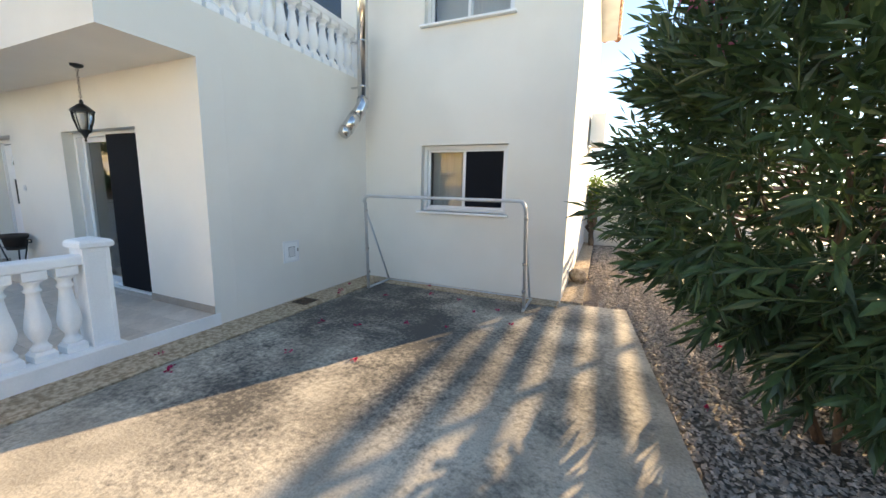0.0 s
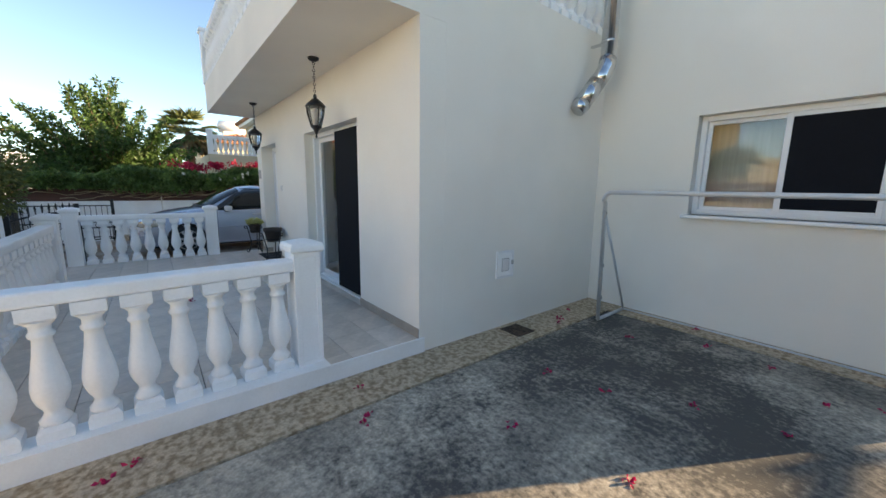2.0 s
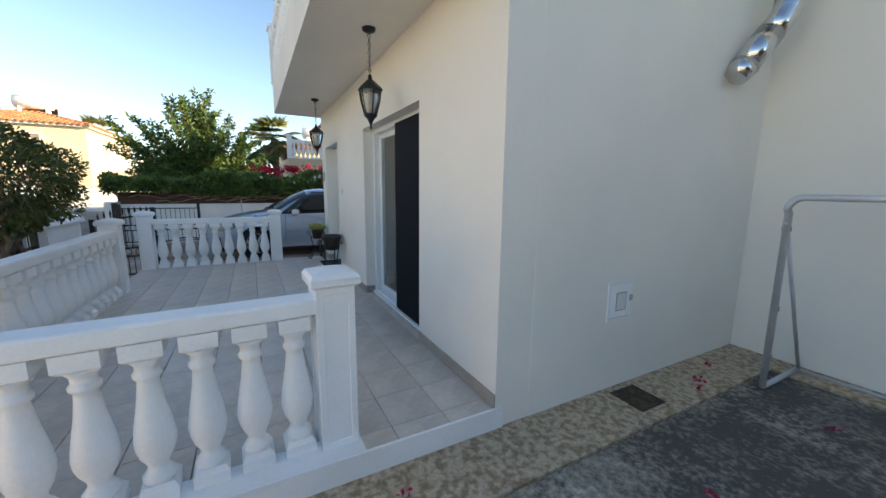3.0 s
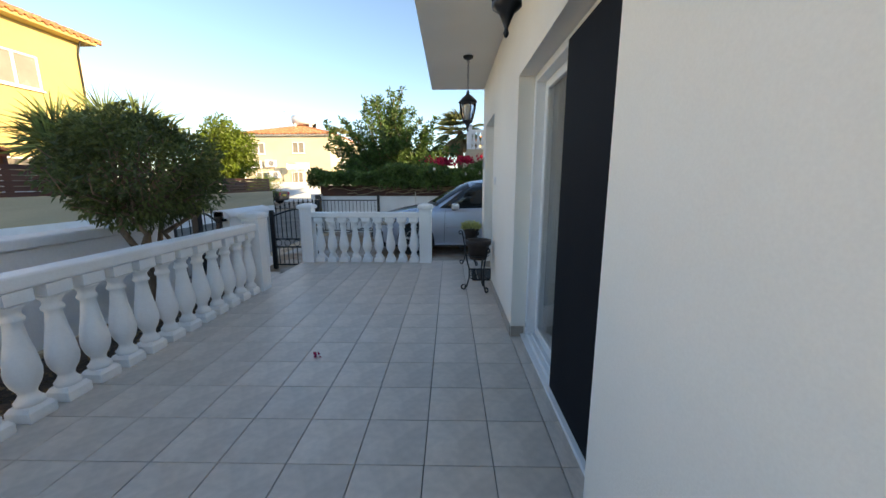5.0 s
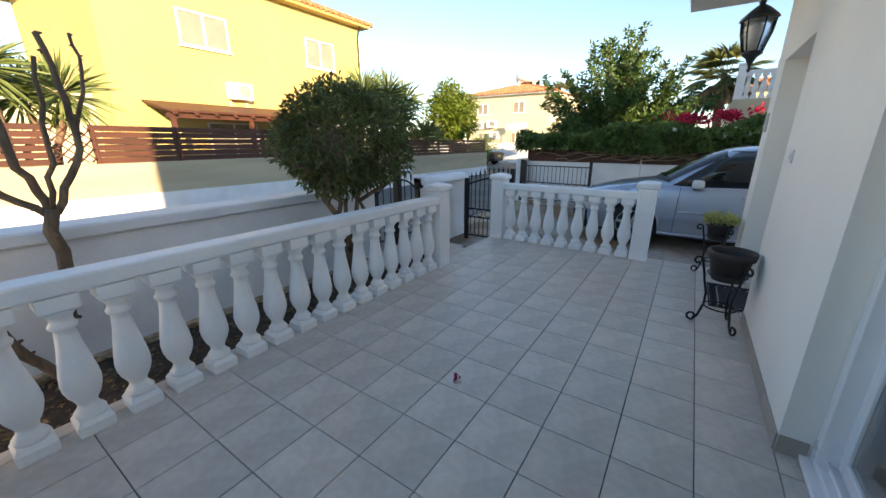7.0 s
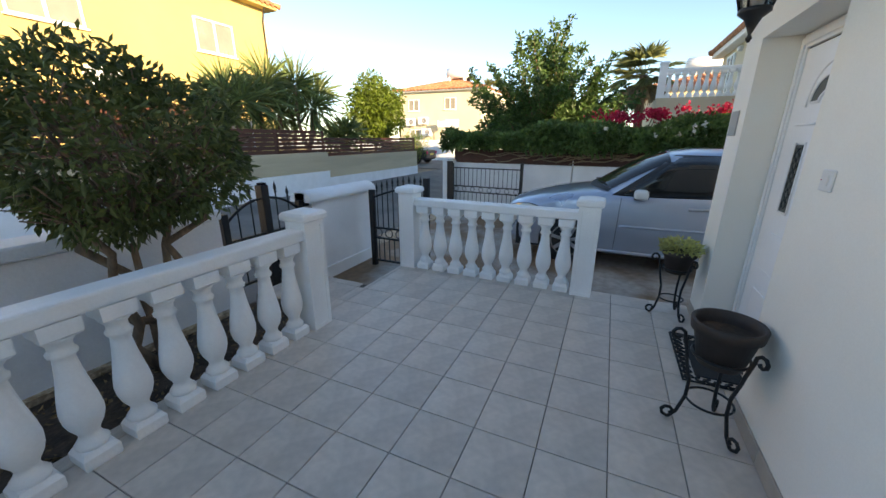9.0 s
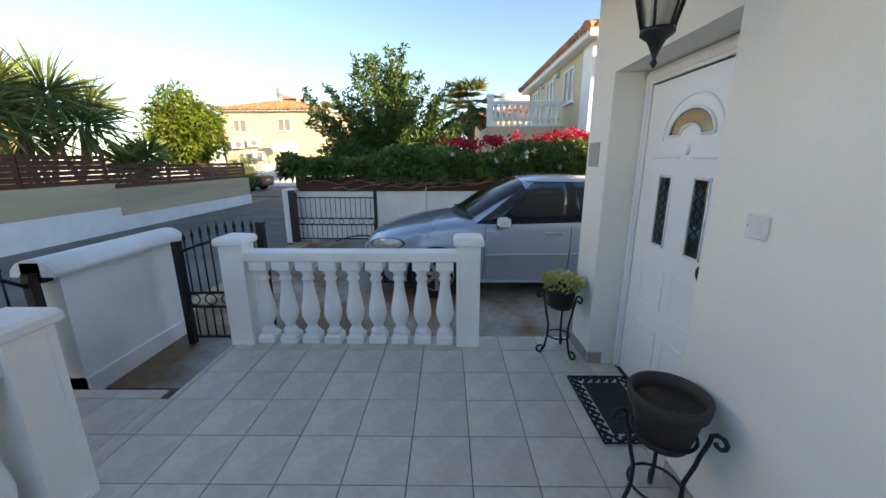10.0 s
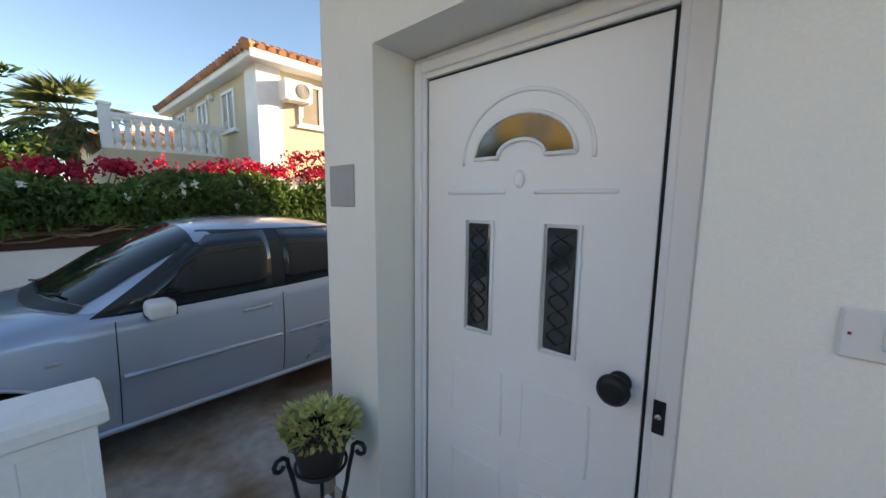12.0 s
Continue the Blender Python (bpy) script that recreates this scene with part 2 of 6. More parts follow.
def sheet(name, corners, z, material, label, category, thick=0.1):
    """A slab with the given outline, its top at z."""
    bm = bmesh.new()
    top = [bm.verts.new((x, y, z)) for x, y in corners]
    low = [bm.verts.new((x, y, z - thick)) for x, y in corners]
    bm.faces.new(top)
    bm.faces.new(low[::-1])
    for i in range(len(top)):
        j = (i + 1) % len(top)
        bm.faces.new((top[i], low[i], low[j], top[j]))
    bmesh.ops.recalc_face_normals(bm, faces=bm.faces)
    return tagged(part(name, bm, material), label, category, kind="structure")


# ---- the ground ----
PZ = 0.25
sheet("ground", [(-400, -400), (400, -400), (400, 400), (-400, 400)], -0.06, M["ground"], "dry bare ground reaching the horizon", "ground")
sheet("road", [(-60, -6.7), (9, -6.7), (9, -1.37), (-60, -1.37)], 0.0, M["asphalt"], "dark grey asphalt lane between garden walls", "road")
sheet("side_road", [(-34, -40), (-24, -40), (-24, -6.7), (-34, -6.7)], -0.002, M["asphalt"], "grey asphalt side road", "road")
sheet("slab", [(-3.05, -1.0), (0.93, -1.0), (0.53, 5.1), (-0.3, 5.02), (-0.3, 4.78), (-3.05, 4.78)], 0.11, M["concrete"], "mould-stained grey concrete yard slab", "floor", 0.12)
sheet("edge_strip", [(-3.46, -1.0), (-3.054, -1.0), (-3.054, 4.784), (-0.3, 4.784), (-0.3, 5.06), (-3.46, 5.06)], 0.125, M["strip"], "rough beige concrete strip along the house", "floor", 0.12)
sheet("gravel_ground", [(0.93, -1.1), (3.6, -1.1), (3.6, 12.2), (0.0, 12.2), (0.0, 5.08), (0.534, 5.104)], 0.05, M["gravelbed"], "earth under loose gravel", "ground", 0.06)
sheet("side_path", [(-0.3, 5.06), (0.0, 5.084), (0.0, 11.8), (-0.3, 11.8)], 0.13, M["strip"], "narrow beige concrete path beside the house", "path", 0.12)
sheet("driveway", [(-8.45, -1.37), (-13.6, -1.37), (-13.6, 9.0), (-8.83, 9.0), (-8.83, 2.44), (-8.90, 2.44), (-8.90, -0.46), (-8.45, -0.46)], 0.06, M["drive"], "rust-stained concrete driveway", "driveway", 0.16)
sheet("planting_bed", [(-3.36, -1.16), (-7.56, -1.16), (-7.56, -0.40), (-3.36, -0.40)], 0.17, M["soil"], "dark soil of the planting bed", "soil", 0.2)

# ---- the house ----
XS, YF, YW, XR, XL = -3.45, 2.39, 5.05, -0.28, -8.83
SLD = (-6.11, -4.535, PZ, 2.175)
DOR = (-8.50, -7.535, PZ, 2.185)
WIN = (-2.445, -1.115, 1.265, 2.24)
WUP = (-2.43, -1.13, 3.90, 4.85)
wall("wall_patio", "x", YF, 0.25, XL, XS - 0.002, 0.0, 2.75, [(*SLD[:2], 0.2, SLD[3]), (*DOR[:2], 0.2, DOR[3])], label="cream-white rendered wall along the patio")
wall("wall_side", "y", XS - 0.25, 0.25, YF + 0.25, YW, 0.0, 3.22, label="white rendered wall facing the yard")
wall("wall_window", "x", YW, 0.25, XS - 0.25, XR, 0.0, 5.95, [WIN, WUP], label="tall white rendered wall with two windows")
wall("wall_east", "y", XR - 0.25, 0.25, YW + 0.25, 11.6, 0.0, 5.95, label="white rendered end wall of the house")
wall("wall_west", "y", XL, 0.25, YF + 0.25, 11.6, 0.0, 5.95, label="white rendered wall along the driveway")
wall("wall_upper", "x", YW, 0.25, XL + 0.25, XS - 0.25, 2.98, 5.95, [(-5.4, -3.9, 3.0, 5.1)], label="white rendered upper wall behind the balcony")
wall("wall_north", "x", 11.6, 0.25, XL, XR, 0.0, 5.95)
tagged(part("room_floor", boxes((XL + 0.25, XS - 0.25, YF + 0.25, YW + 0.25, 0.1, 0.262), (XL + 0.25, XR - 0.25, YW + 0.25, 11.6, 0.1, 0.262)), M["tile"]), "pale tiled floor inside the house", "floor", kind="structure")
# ceilings and inner walls take the plaster with indoor shade in its colour
tagged(part("ceiling", boxes((XL + 0.25, XR - 0.25, YW + 0.25, 11.6, 2.75, 2.98), (XL + 0.25, XR - 0.25, YW + 0.25, 11.6, 5.7, 5.94)), M["interior"]), "plaster ceilings inside the house, coloured dark for the room's shade", "ceiling", kind="structure")
tagged(part("room_partition", boxes((XL + 0.25, XR - 0.25, 5.6, 5.7, 0.262, 2.75), (-6.9, -6.8, YF + 0.25, 5.05, 0.262, 2.75)), M["interior"]), "plaster inner walls, coloured dark for the room's shade", "wall", kind="structure")
# balcony slab with its parapet
BY, BX = 1.65, -8.92
bm = boxes((BX, XS, BY, YF + 0.25, 2.75, 2.98), (BX, XS - 0.25, YF + 0.25, YW, 2.75, 2.98), (BX, XS, BY, BY + 0.14, 2.98, 3.22), (XS - 0.14, XS, BY + 0.14, YF + 0.25, 2.98, 3.22), (BX, BX + 0.14, BY + 0.14, YW, 2.98, 3.22))
tagged(part("balcony_slab", bm, M["wall"]), "white rendered balcony slab over the patio", "balcony", kind="structure")


def hip_roof(name, x0, x1, y0, y1, z, rise, over=0.45, step=0.24, label="", parent=None):
    """A hipped roof of rows of half-round clay tiles."""
    x0, x1, y0, y1 = x0 - over, x1 + over, y0 - over, y1 + over
    w, d = x1 - x0, y1 - y0
    h = min(w, d) / 2
    bm = bmesh.new()
    base = [bm.verts.new(p) for p in ((x0, y0, z), (x1, y0, z), (x1, y1, z), (x0, y1, z))]
    a, b = ((x0 + h, y0 + h), (x1 - h, y1 - h)) if w >= d else ((x0 + h, y0 + h), (x1 - h, y1 - h))
    ra, rb = bm.verts.new((*a, z + rise)), bm.verts.new((*b, z + rise))
    if w >= d:
        fs = [(base[0], base[1], rb, ra), (base[1], base[2], rb), (base[2], base[3], ra, rb), (base[3], base[0], ra)]
    else:
        fs = [(base[0], base[1], ra), (base[1], base[2], rb, ra), (base[2], base[3], rb), (base[3], base[0], ra, rb)]
    for f in fs:
        bm.faces.new(f)
    bm.faces.new(base[::-1])
    k = rise / h

    def ridge(p, q, r=0.085):
        n = max(2, int((Vector(q) - Vector(p)).length / 0.4))
        p, q = Vector(p), Vector(q)
        for i in range(n):
            s, e = p.lerp(q, i / n), p.lerp(q, (i + 1.08) / n)
            tube(bm, [s + Vector((0, 0, 0.012)), e], r, 6, r * 0.85)
    for side in range(4):
        along = w if side in (0, 2) else d
        n = int(along / step)
        for i in range(n):
            u = (i + 0.5) * along / n
            run = min(u, along - u, h)
            if run < 0.15:
                continue
            s = {0: ((x0 + u, y0, z), (x0 + u, y0 + run, z + run * k)), 2: ((x0 + u, y1, z), (x0 + u, y1 - run, z + run * k)),
                 1: ((x1, y0 + u, z), (x1 - run, y0 + u, z + run * k)), 3: ((x0, y0 + u, z), (x0 + run, y0 + u, z + run * k))}[side]
            ridge(*s)
    for c, e in ((0, a), (1, b if w >= d else a), (2, b), (3, a if w >= d else b)):
        ridge(base[c].co, (*e, z + rise), 0.11)
    ridge((*a, z + rise), (*b, z + rise), 0.11)
    ob = part(name, bm, M["roof"], parent)
    if parent is None:
        tagged(ob, label, "roof", kind="structure")
    return ob


hip_roof("roof", XL, XR, YW, 11.85, 6.0, 1.7, label="hipped roof of terracotta barrel tiles")
tagged(part("eave", boxes((XL - 0.4, XR + 0.4, YW - 0.4, 12.2, 5.95, 5.99)), M["white"]), "white boarded eaves under the roof", "eave", kind="structure")

# patio base and plinth
bm = boxes((-8.16, XS - 0.004, -0.40, YF + 0.25, -0.05, PZ - 0.012), (-8.90, -8.16, -0.34, YF + 0.25, -0.05, PZ - 0.012), (-8.16, -7.56, -1.15, -0.40, -0.05, PZ - 0.012))
tagged(part("patio_base", bm, M["grout"]), "mortar bed under the patio tiles", "floor", kind="structure")
bm = boxes((XS - 0.004, XS + 0.012, -0.42, YF, 0.0, PZ + 0.003), (XS - 0.17, XS - 0.006, -0.40, 1.63, PZ - 0.01, PZ + 0.003), (XS - 0.004, XS + 0.01, YF, YF + 0.05, 0.0, PZ))
tagged(part("patio_plinth", bm, M["white"]), "white painted riser along the patio edge", "plinth", kind="structure")

# boundary walls
bm = boxes((-7.35, 6.0, -1.36, -1.16, -0.05, 0.98), (-7.35, 6.0, -1.40, -1.12, 0.98, 1.06), bevel=0.012)
tagged(part("wall_boundary", bm, M["coping"]), "low white garden wall with a flat coping", "wall", kind="structure")
tagged(part("wall_foot", boxes((-7.42, 6.0, -1.16, -1.11, 0.0, 0.21)), M["strip"]), "bare concrete footing of the garden wall", "wall", kind="structure")
bm = boxes((-9.40, -8.36, -1.35, -1.15, 0.0, 0.99))
n = 10
ring = [[bm.verts.new((x, -1.25 + 0.15 * math.cos(math.pi * i / n), 0.96 + 0.115 * math.sin(math.pi * i / n))) for i in range(n + 1)] for x in (-9.46, -8.30)]
for i in range(n):
    bm.faces.new((ring[0][i], ring[1][i], ring[1][i + 1], ring[0][i + 1])).smooth = True
bm.faces.new(ring[0])
bm.faces.new(ring[1][::-1])
bm.faces.new((ring[0][0], ring[0][n], ring[1][n], ring[1][0]))
box(bm, -9.42, -8.36, -1.37, -1.13, 0.0, 0.2)
tagged(part("wall_gatepier", bm, M["coping"]), "short white wall with a rounded coping between two gates", "wall", kind="structure")
bm = boxes((-13.85, -13.6, -1.75, 9.0, 0.0, 1.06))
box(bm, -13.95, -13.5, -1.98, -1.70, 0.0, 1.12, 0.02)
tagged(part("wall_drive", bm, M["coping"]), "white garden wall behind the driveway", "wall", kind="structure")
bm = boxes((-60, -13.9, -2.0, -1.8, 0.0, 1.1))
tagged(part("wall_lane", bm, M["coping"]), "white garden wall along the lane", "wall", kind="structure")
wall("wall_back", "x", 13.75, 0.2, -0.6, 4.0, 0.0, 1.5, label="white wall closing the side yard")
tagged(part("kerb", boxes((-13.6, -9.4, -1.75, -1.45, -0.05, 0.05), bevel=0.02), M["strip"]), "worn concrete kerb across the driveway", "kerb", kind="structure")

# ---- balustrades ----
POSTP = [(0.088, 0), (0.088, 0.805), (0.10, 0.81), (0.112, 0.82), (0.112, 0.85), (0.10, 0.87), (0.03, 0.89)]
BALP = [(0.040, 0.07), (0.056, 0.085), (0.060, 0.105), (0.045, 0.125), (0.036, 0.145), (0.040, 0.165), (0.058, 0.20), (0.069, 0.24), (0.072, 0.275), (0.066, 0.33), (0.056, 0.39), (0.046, 0.45), (0.039, 0.51), (0.036, 0.545), (0.047, 0.555), (0.05, 0.57), (0.04, 0.585), (0.040, 0.61), (0.055, 0.63), (0.063, 0.645)]


def baluster_mesh(h=0.72):
    k = h / 0.72
    bm = bmesh.new()
    lathe(bm, [(r, z * k) for r, z in BALP], 14)
    lathe(bm, [(0.062, 0), (0.066, 0.012), (0.066, 0.055), (0.052, 0.078)], square=True)
    lathe(bm, [(0.05, 0.64 * k), (0.066, 0.655 * k), (0.066, h)], square=True)
    me = bpy.data.meshes.new("baluster")
    bm.to_mesh(me)
    bm.free()
    me.materials.append(M["white"])
    return me


BAL, BAL_S = baluster_mesh(0.68), baluster_mesh(0.62)


def balustrade(label, a, b, z, posts, n, h=0.68, mesh=None, pmat="white", rail_ext=0.0, group="patio balustrades"):
    """Rail, posts and turned balusters from a to b."""
    ax, ay = a
    L = math.hypot(b[0] - ax, b[1] - ay)
    t = thing("balustrade", (ax, ay, z), label, "balustrade", group, math.degrees(math.atan2(b[1] - ay, b[0] - ax)))
    bm = box(bmesh.new(), -rail_ext, L + rail_ext, -0.07, 0.07, h + 0.001, h + 0.08, 0.014, 2)
    part("rail", bm, M[pmat], t)
    for p in posts:
        pb = lathe(bmesh.new(), POSTP, square=True)
        pb.normal_update()
        side = [f for f in pb.faces if f.calc_area() > 0.12]
        bmesh.ops.inset_individual(pb, faces=side, thickness=0.042)
        bmesh.ops.inset_individual(pb, faces=side, thickness=0.004, depth=-0.004)
        o = part("post", pb, M[pmat], t)
        o.location = (p * L, 0, 0)
    for i in range(n):
        o = new("baluster", mesh or BAL)
        o.parent = t
        o.location = ((i + 1) * L / (n + 1), 0, 0)
    return t


balustrade("white painted concrete balustrade at the patio edge", (-3.63, 1.525), (-3.54, -0.265), PZ, (0, 1), 9)
balustrade("white painted concrete balustrade along the planting bed", (-3.54, -0.265), (-7.35, -0.255), PZ, (1,), 19)
balustrade("white painted concrete balustrade between patio and driveway", (-8.83, -0.242), (-8.81, 1.544), PZ, (0, 1), 9)
balustrade("white balcony balustrade over the patio", (BX + 0.07, BY + 0.07), (XS - 0.07, BY + 0.07), 3.22, (0, 1), 26, 0.62, BAL_S, group="balcony balustrades")
balustrade("white balcony balustrade facing the yard", (XS - 0.07, BY + 0.07), (XS - 0.07, YW), 3.22, (), 18, 0.62, BAL_S, group="balcony balustrades")
balustrade("white balcony balustrade facing the driveway", (BX + 0.07, BY + 0.07), (BX + 0.07, YW), 3.22, (), 18, 0.62, BAL_S, group="balcony balustrades")


# ---- windows and doors ----
def frame_bars(x0, x1, z0, z1, w, y0, y1):
    return ((x0, x0 + w, y0, y1, z0, z1), (x1 - w, x1, y0, y1, z0, z1), (x0 + w, x1 - w, y0, y1, z1 - w, z1), (x0 + w, x1 - w, y0, y1, z0, z0 + w))


def sliding_window(name, x0, x1, z0, z1, y, label, screen_right=True, sill=True, facing=-1, mats=("pane", "screen")):
    """White aluminium slider with two sashes; local x along the wall, facing -y."""
    t = thing(name, (0, 0, 0), label, "window", kind="structure")
    part("window_frame", boxes(*frame_bars(x0, x1, z0, z1, 0.05, y, y + 0.10), bevel=0.004), M["alu"], t)
    mid = (x0 + x1) / 2
    for k, (a, b) in enumerate(((x0 + 0.04, mid + 0.03), (mid - 0.03, x1 - 0.04))):
        yy = y + 0.012 + 0.036 * (1 - k)
        s = part("sash", boxes(*frame_bars(a, b, z0 + 0.04, z1 - 0.04, 0.045, yy, yy + 0.03), bevel=0.003), M["alu"], t)
        g = part("pane", boxes((a + 0.045, b - 0.045, yy + 0.012, yy + 0.018, z0 + 0.085, z1 - 0.085)), M["pane"], s)
        g.visible_shadow = False
        if k == 1 and screen_right:
            part("insect_screen", boxes((a + 0.045, b - 0.045, yy + 0.006, yy + 0.009, z0 + 0.085, z1 - 0.085)), M["screen"], s, "dark insect screen")
    if sill:
        part("window_sill", boxes((x0 - 0.05, x1 + 0.04, y - 0.17, y + 0.01, z0 - 0.035, z0 - 0.002), bevel=0.006), M["white"], t)
    return t


sliding_window("window_1", WIN[0] + 0.002, WIN[1] - 0.002, WIN[2] + 0.002, WIN[3] - 0.002, YW + 0.10, "white aluminium sliding window with one dark screen")
sliding_window("window_2", WUP[0] + 0.002, WUP[1] - 0.002, WUP[2] + 0.002, WUP[3] - 0.002, YW + 0.10, "white aluminium sliding window on the upper floor", False)
sliding_window("door_2", -5.398, -3.902, 3.002, 5.098, YW + 0.10, "white aluminium balcony door", False, False)
for zz in (1.2, 3.88):
    tagged(part("curtain", boxes((-2.43, -1.1, YW + 0.42, YW + 0.44, zz, zz + 1.0)), M["curtain"]), "pale curtain hanging behind the window", "curtain")

# sliding patio door
t = thing("door_1", (0, 0, 0), "white aluminium sliding patio door with a dark screen panel", "door", kind="structure")
x0, x1, z0, z1, y = SLD[0] + 0.003, SLD[1] - 0.003, PZ + 0.004, SLD[3] - 0.003, YF + 0.11
part("door_frame", boxes(*frame_bars(x0, x1, z0, z1, 0.05, y, y + 0.13), bevel=0.004), M["alu"], t)
part("track", boxes((x0, x1, y - 0.035, y, z0, z0 + 0.022), (x0 + 0.05, x1 - 0.05, y + 0.03, y + 0.04, z0 + 0.05, z0 + 0.065), bevel=0.003), M["alu"], t)
for k, (a, b) in enumerate(((x0 + 0.04, -5.28), (-5.36, x1 - 0.04))):
    yy = y + 0.065 - 0.045 * k
    s = part("sash", boxes(*frame_bars(a, b, z0 + 0.05, z1 - 0.045, 0.06, yy, yy + 0.035), bevel=0.004), M["alu"], t)
    g = part("pane", boxes((a + 0.06, b - 0.06, yy + 0.014, yy + 0.02, z0 + 0.11, z1 - 0.105)), M["pane"], s)
    g.visible_shadow = False
    if k == 1:
        part("insect_screen", boxes((a + 0.02, b, y - 0.012, y - 0.009, z0 + 0.03, z1 - 0.04)), M["screen"], s, "dark insect screen")
# curtain in the living room, in folds
bm = bmesh.new()
vs = [[bm.verts.new((-6.5 + 0.02 * i, 3.55 + 0.035 * math.sin(i * 0.55) + 0.01 * math.sin(i * 1.7), z)) for i in range(70)] for z in (0.30, 2.6)]
for i in range(69):
    bm.faces.new((vs[0][i], vs[0][i + 1], vs[1][i + 1], vs[1][i])).smooth = True
tagged(part("curtain", bm, M["curtain"]), "grey curtain hanging in folds behind the patio door", "curtain")

# front door
t = thing("door_3", (0, 0, 0), "closed white front door with a fan light and two narrow panes", "door", kind="structure")
x0, x1, z0, z1, y = DOR[0] + 0.003, DOR[1] - 0.003, PZ + 0.004, DOR[3] - 0.003, YF + 0.195
part("door_frame", boxes((x0, x0 + 0.06, y, y + 0.05, z0, z1), (x1 - 0.095, x1, y, y + 0.05, z0, z1), (x0 + 0.06, x1 - 0.095, y, y + 0.05, z1 - 0.078, z1), (x0 + 0.008, x0 + 0.044, y - 0.012, y, z0, z1 - 0.02), (x1 - 0.075, x1 - 0.02, y - 0.012, y, z0, z1 - 0.02), (x0 + 0.044, x1 - 0.075, y - 0.012, y, z1 - 0.06, z1 - 0.02), bevel=0.004), M["doorpaint"], t)
# black sheet behind the leaf paints the shaded gap round the door
part("seal", boxes((x0 + 0.0605, x1 - 0.0955, y + 0.016, y + 0.045, z0, z1 - 0.0785)), M["dark"], t)
lx0, lx1, lz0, lz1 = x0 + 0.07, x1 - 0.105, z0 + 0.014, z1 - 0.088
leaf = part("door_leaf", boxes((lx0, lx1, y + 0.006, y + 0.0155, lz0, lz1), bevel=0.002), M["doorpaint"], t)


def ellipse(cx, cz, rx, rz, a0, a1, n, yy):
    return [(cx + rx * math.cos(radians(a0 + (a1 - a0) * i / n)), yy, cz + rz * math.sin(radians(a0 + (a1 - a0) * i / n))) for i in range(n + 1)]


FC = -8.03
outer, inner = ellipse(FC, 1.795, 0.175, 0.130, 0, 180, 20, y + 0.001), ellipse(FC, 1.795, 0.082, 0.05, 0, 180, 20, y + 0.001)
bm = bmesh.new()
va, vb = [bm.verts.new(p) for p in outer], [bm.verts.new(p) for p in inner]
for i in range(20):
    bm.faces.new((va[i], va[i + 1], vb[i + 1], vb[i]))
ext = bmesh.ops.extrude_face_region(bm, geom=bm.faces[:])
bmesh.ops.translate(bm, verts=[v for v in ext["geom"] if isinstance(v, bmesh.types.BMVert)], vec=(0, 0.005, 0))
bmesh.ops.recalc_face_normals(bm, faces=bm.faces)
GLOSS = mat("dark_reflective_glass", (0.02, 0.022, 0.02), 0.06, var=0.05, bump=0.0, spec=1.0)
part("fan_light", bm, GLOSS, leaf, "dark half-round fan light")
part("moulding", tubes([ellipse(FC, 1.79, 0.225, 0.20, -4, 184, 26, y + 0.005), outer + inner[::-1] + outer[:1]], 0.007, 6), M["doorpaint"], leaf)
part("moulding", tubes([ellipse(FC, 1.685, 0.30, 0.0, 12, 80, 3, y + 0.005), ellipse(FC, 1.685, 0.30, 0.0, 100, 168, 3, y + 0.005)], 0.007, 6), M["doorpaint"], leaf)
for cx in (-8.18, -7.884):
    bm = boxes((cx - 0.045, cx + 0.045, y - 0.001, y + 0.008, 1.205, 1.58), bevel=0.004)
    part("side_light", bm, GLOSS, leaf, "narrow dark glass strip")
    loop = [(cx - 0.055, y + 0.004, 1.195), (cx - 0.055, y + 0.004, 1.59), (cx + 0.055, y + 0.004, 1.59), (cx + 0.055, y + 0.004, 1.195), (cx - 0.055, y + 0.004, 1.195)]
    part("glazing_bead", tubes([loop], 0.006, 6), M["doorpaint"], leaf)
    part("scroll_grille", tubes([[(cx + 0.03 * math.sin(k * 0.7), y - 0.004, 1.225 + 0.012 * k) for k in range(29)], [(cx - 0.03 * math.sin(k * 0.7), y - 0.004, 1.225 + 0.012 * k) for k in range(29)]], 0.0022, 5), M["iron"], leaf)
    for zz, h in ((0.42, 0.28), (0.83, 0.24)):
        bm = boxes((cx - 0.11, cx + 0.11, y + 0.001, y + 0.008, zz, zz + h), bevel=0.006)
        part("raised_panel", bm, M["doorpaint"], leaf)
bm = lathe(bmesh.new(), [(0.03, 0), (0.03, 0.012), (0.014, 0.016), (0.014, 0.035), (0.036, 0.045), (0.042, 0.058), (0.04, 0.07), (0.025, 0.078)], 20)
bmesh.ops.transform(bm, matrix=pose(-7.70, y + 0.006, 1.173, 90), verts=bm.verts)
part("door_knob", bm, M["iron"], leaf, "round black door knob")
part("lock", boxes((-7.614, -7.586, y - 0.016, y - 0.012, 1.075, 1.165), bevel=0.002), M["iron"], t)
bm = lathe(bmesh.new(), [(0.006, 0), (0.008, 0.008), (0.004, 0.01)], 10)
bmesh.ops.transform(bm, matrix=pose(-7.60, y - 0.016, 1.125, 90), verts=bm.verts)
part("keyhole", bm, M["steel"], t)
bm = lathe(bmesh.new(), [(0.02, 0), (0.02, 0.008), (0.012, 0.014)], 14)
bmesh.ops.transform(bm, matrix=pose(FC, y + 0.006, 1.725, 90) @ Matrix.Diagonal((0.8, 1.4, 1, 1)), verts=bm.verts)
part("spy_hole", bm, M["white"], leaf)

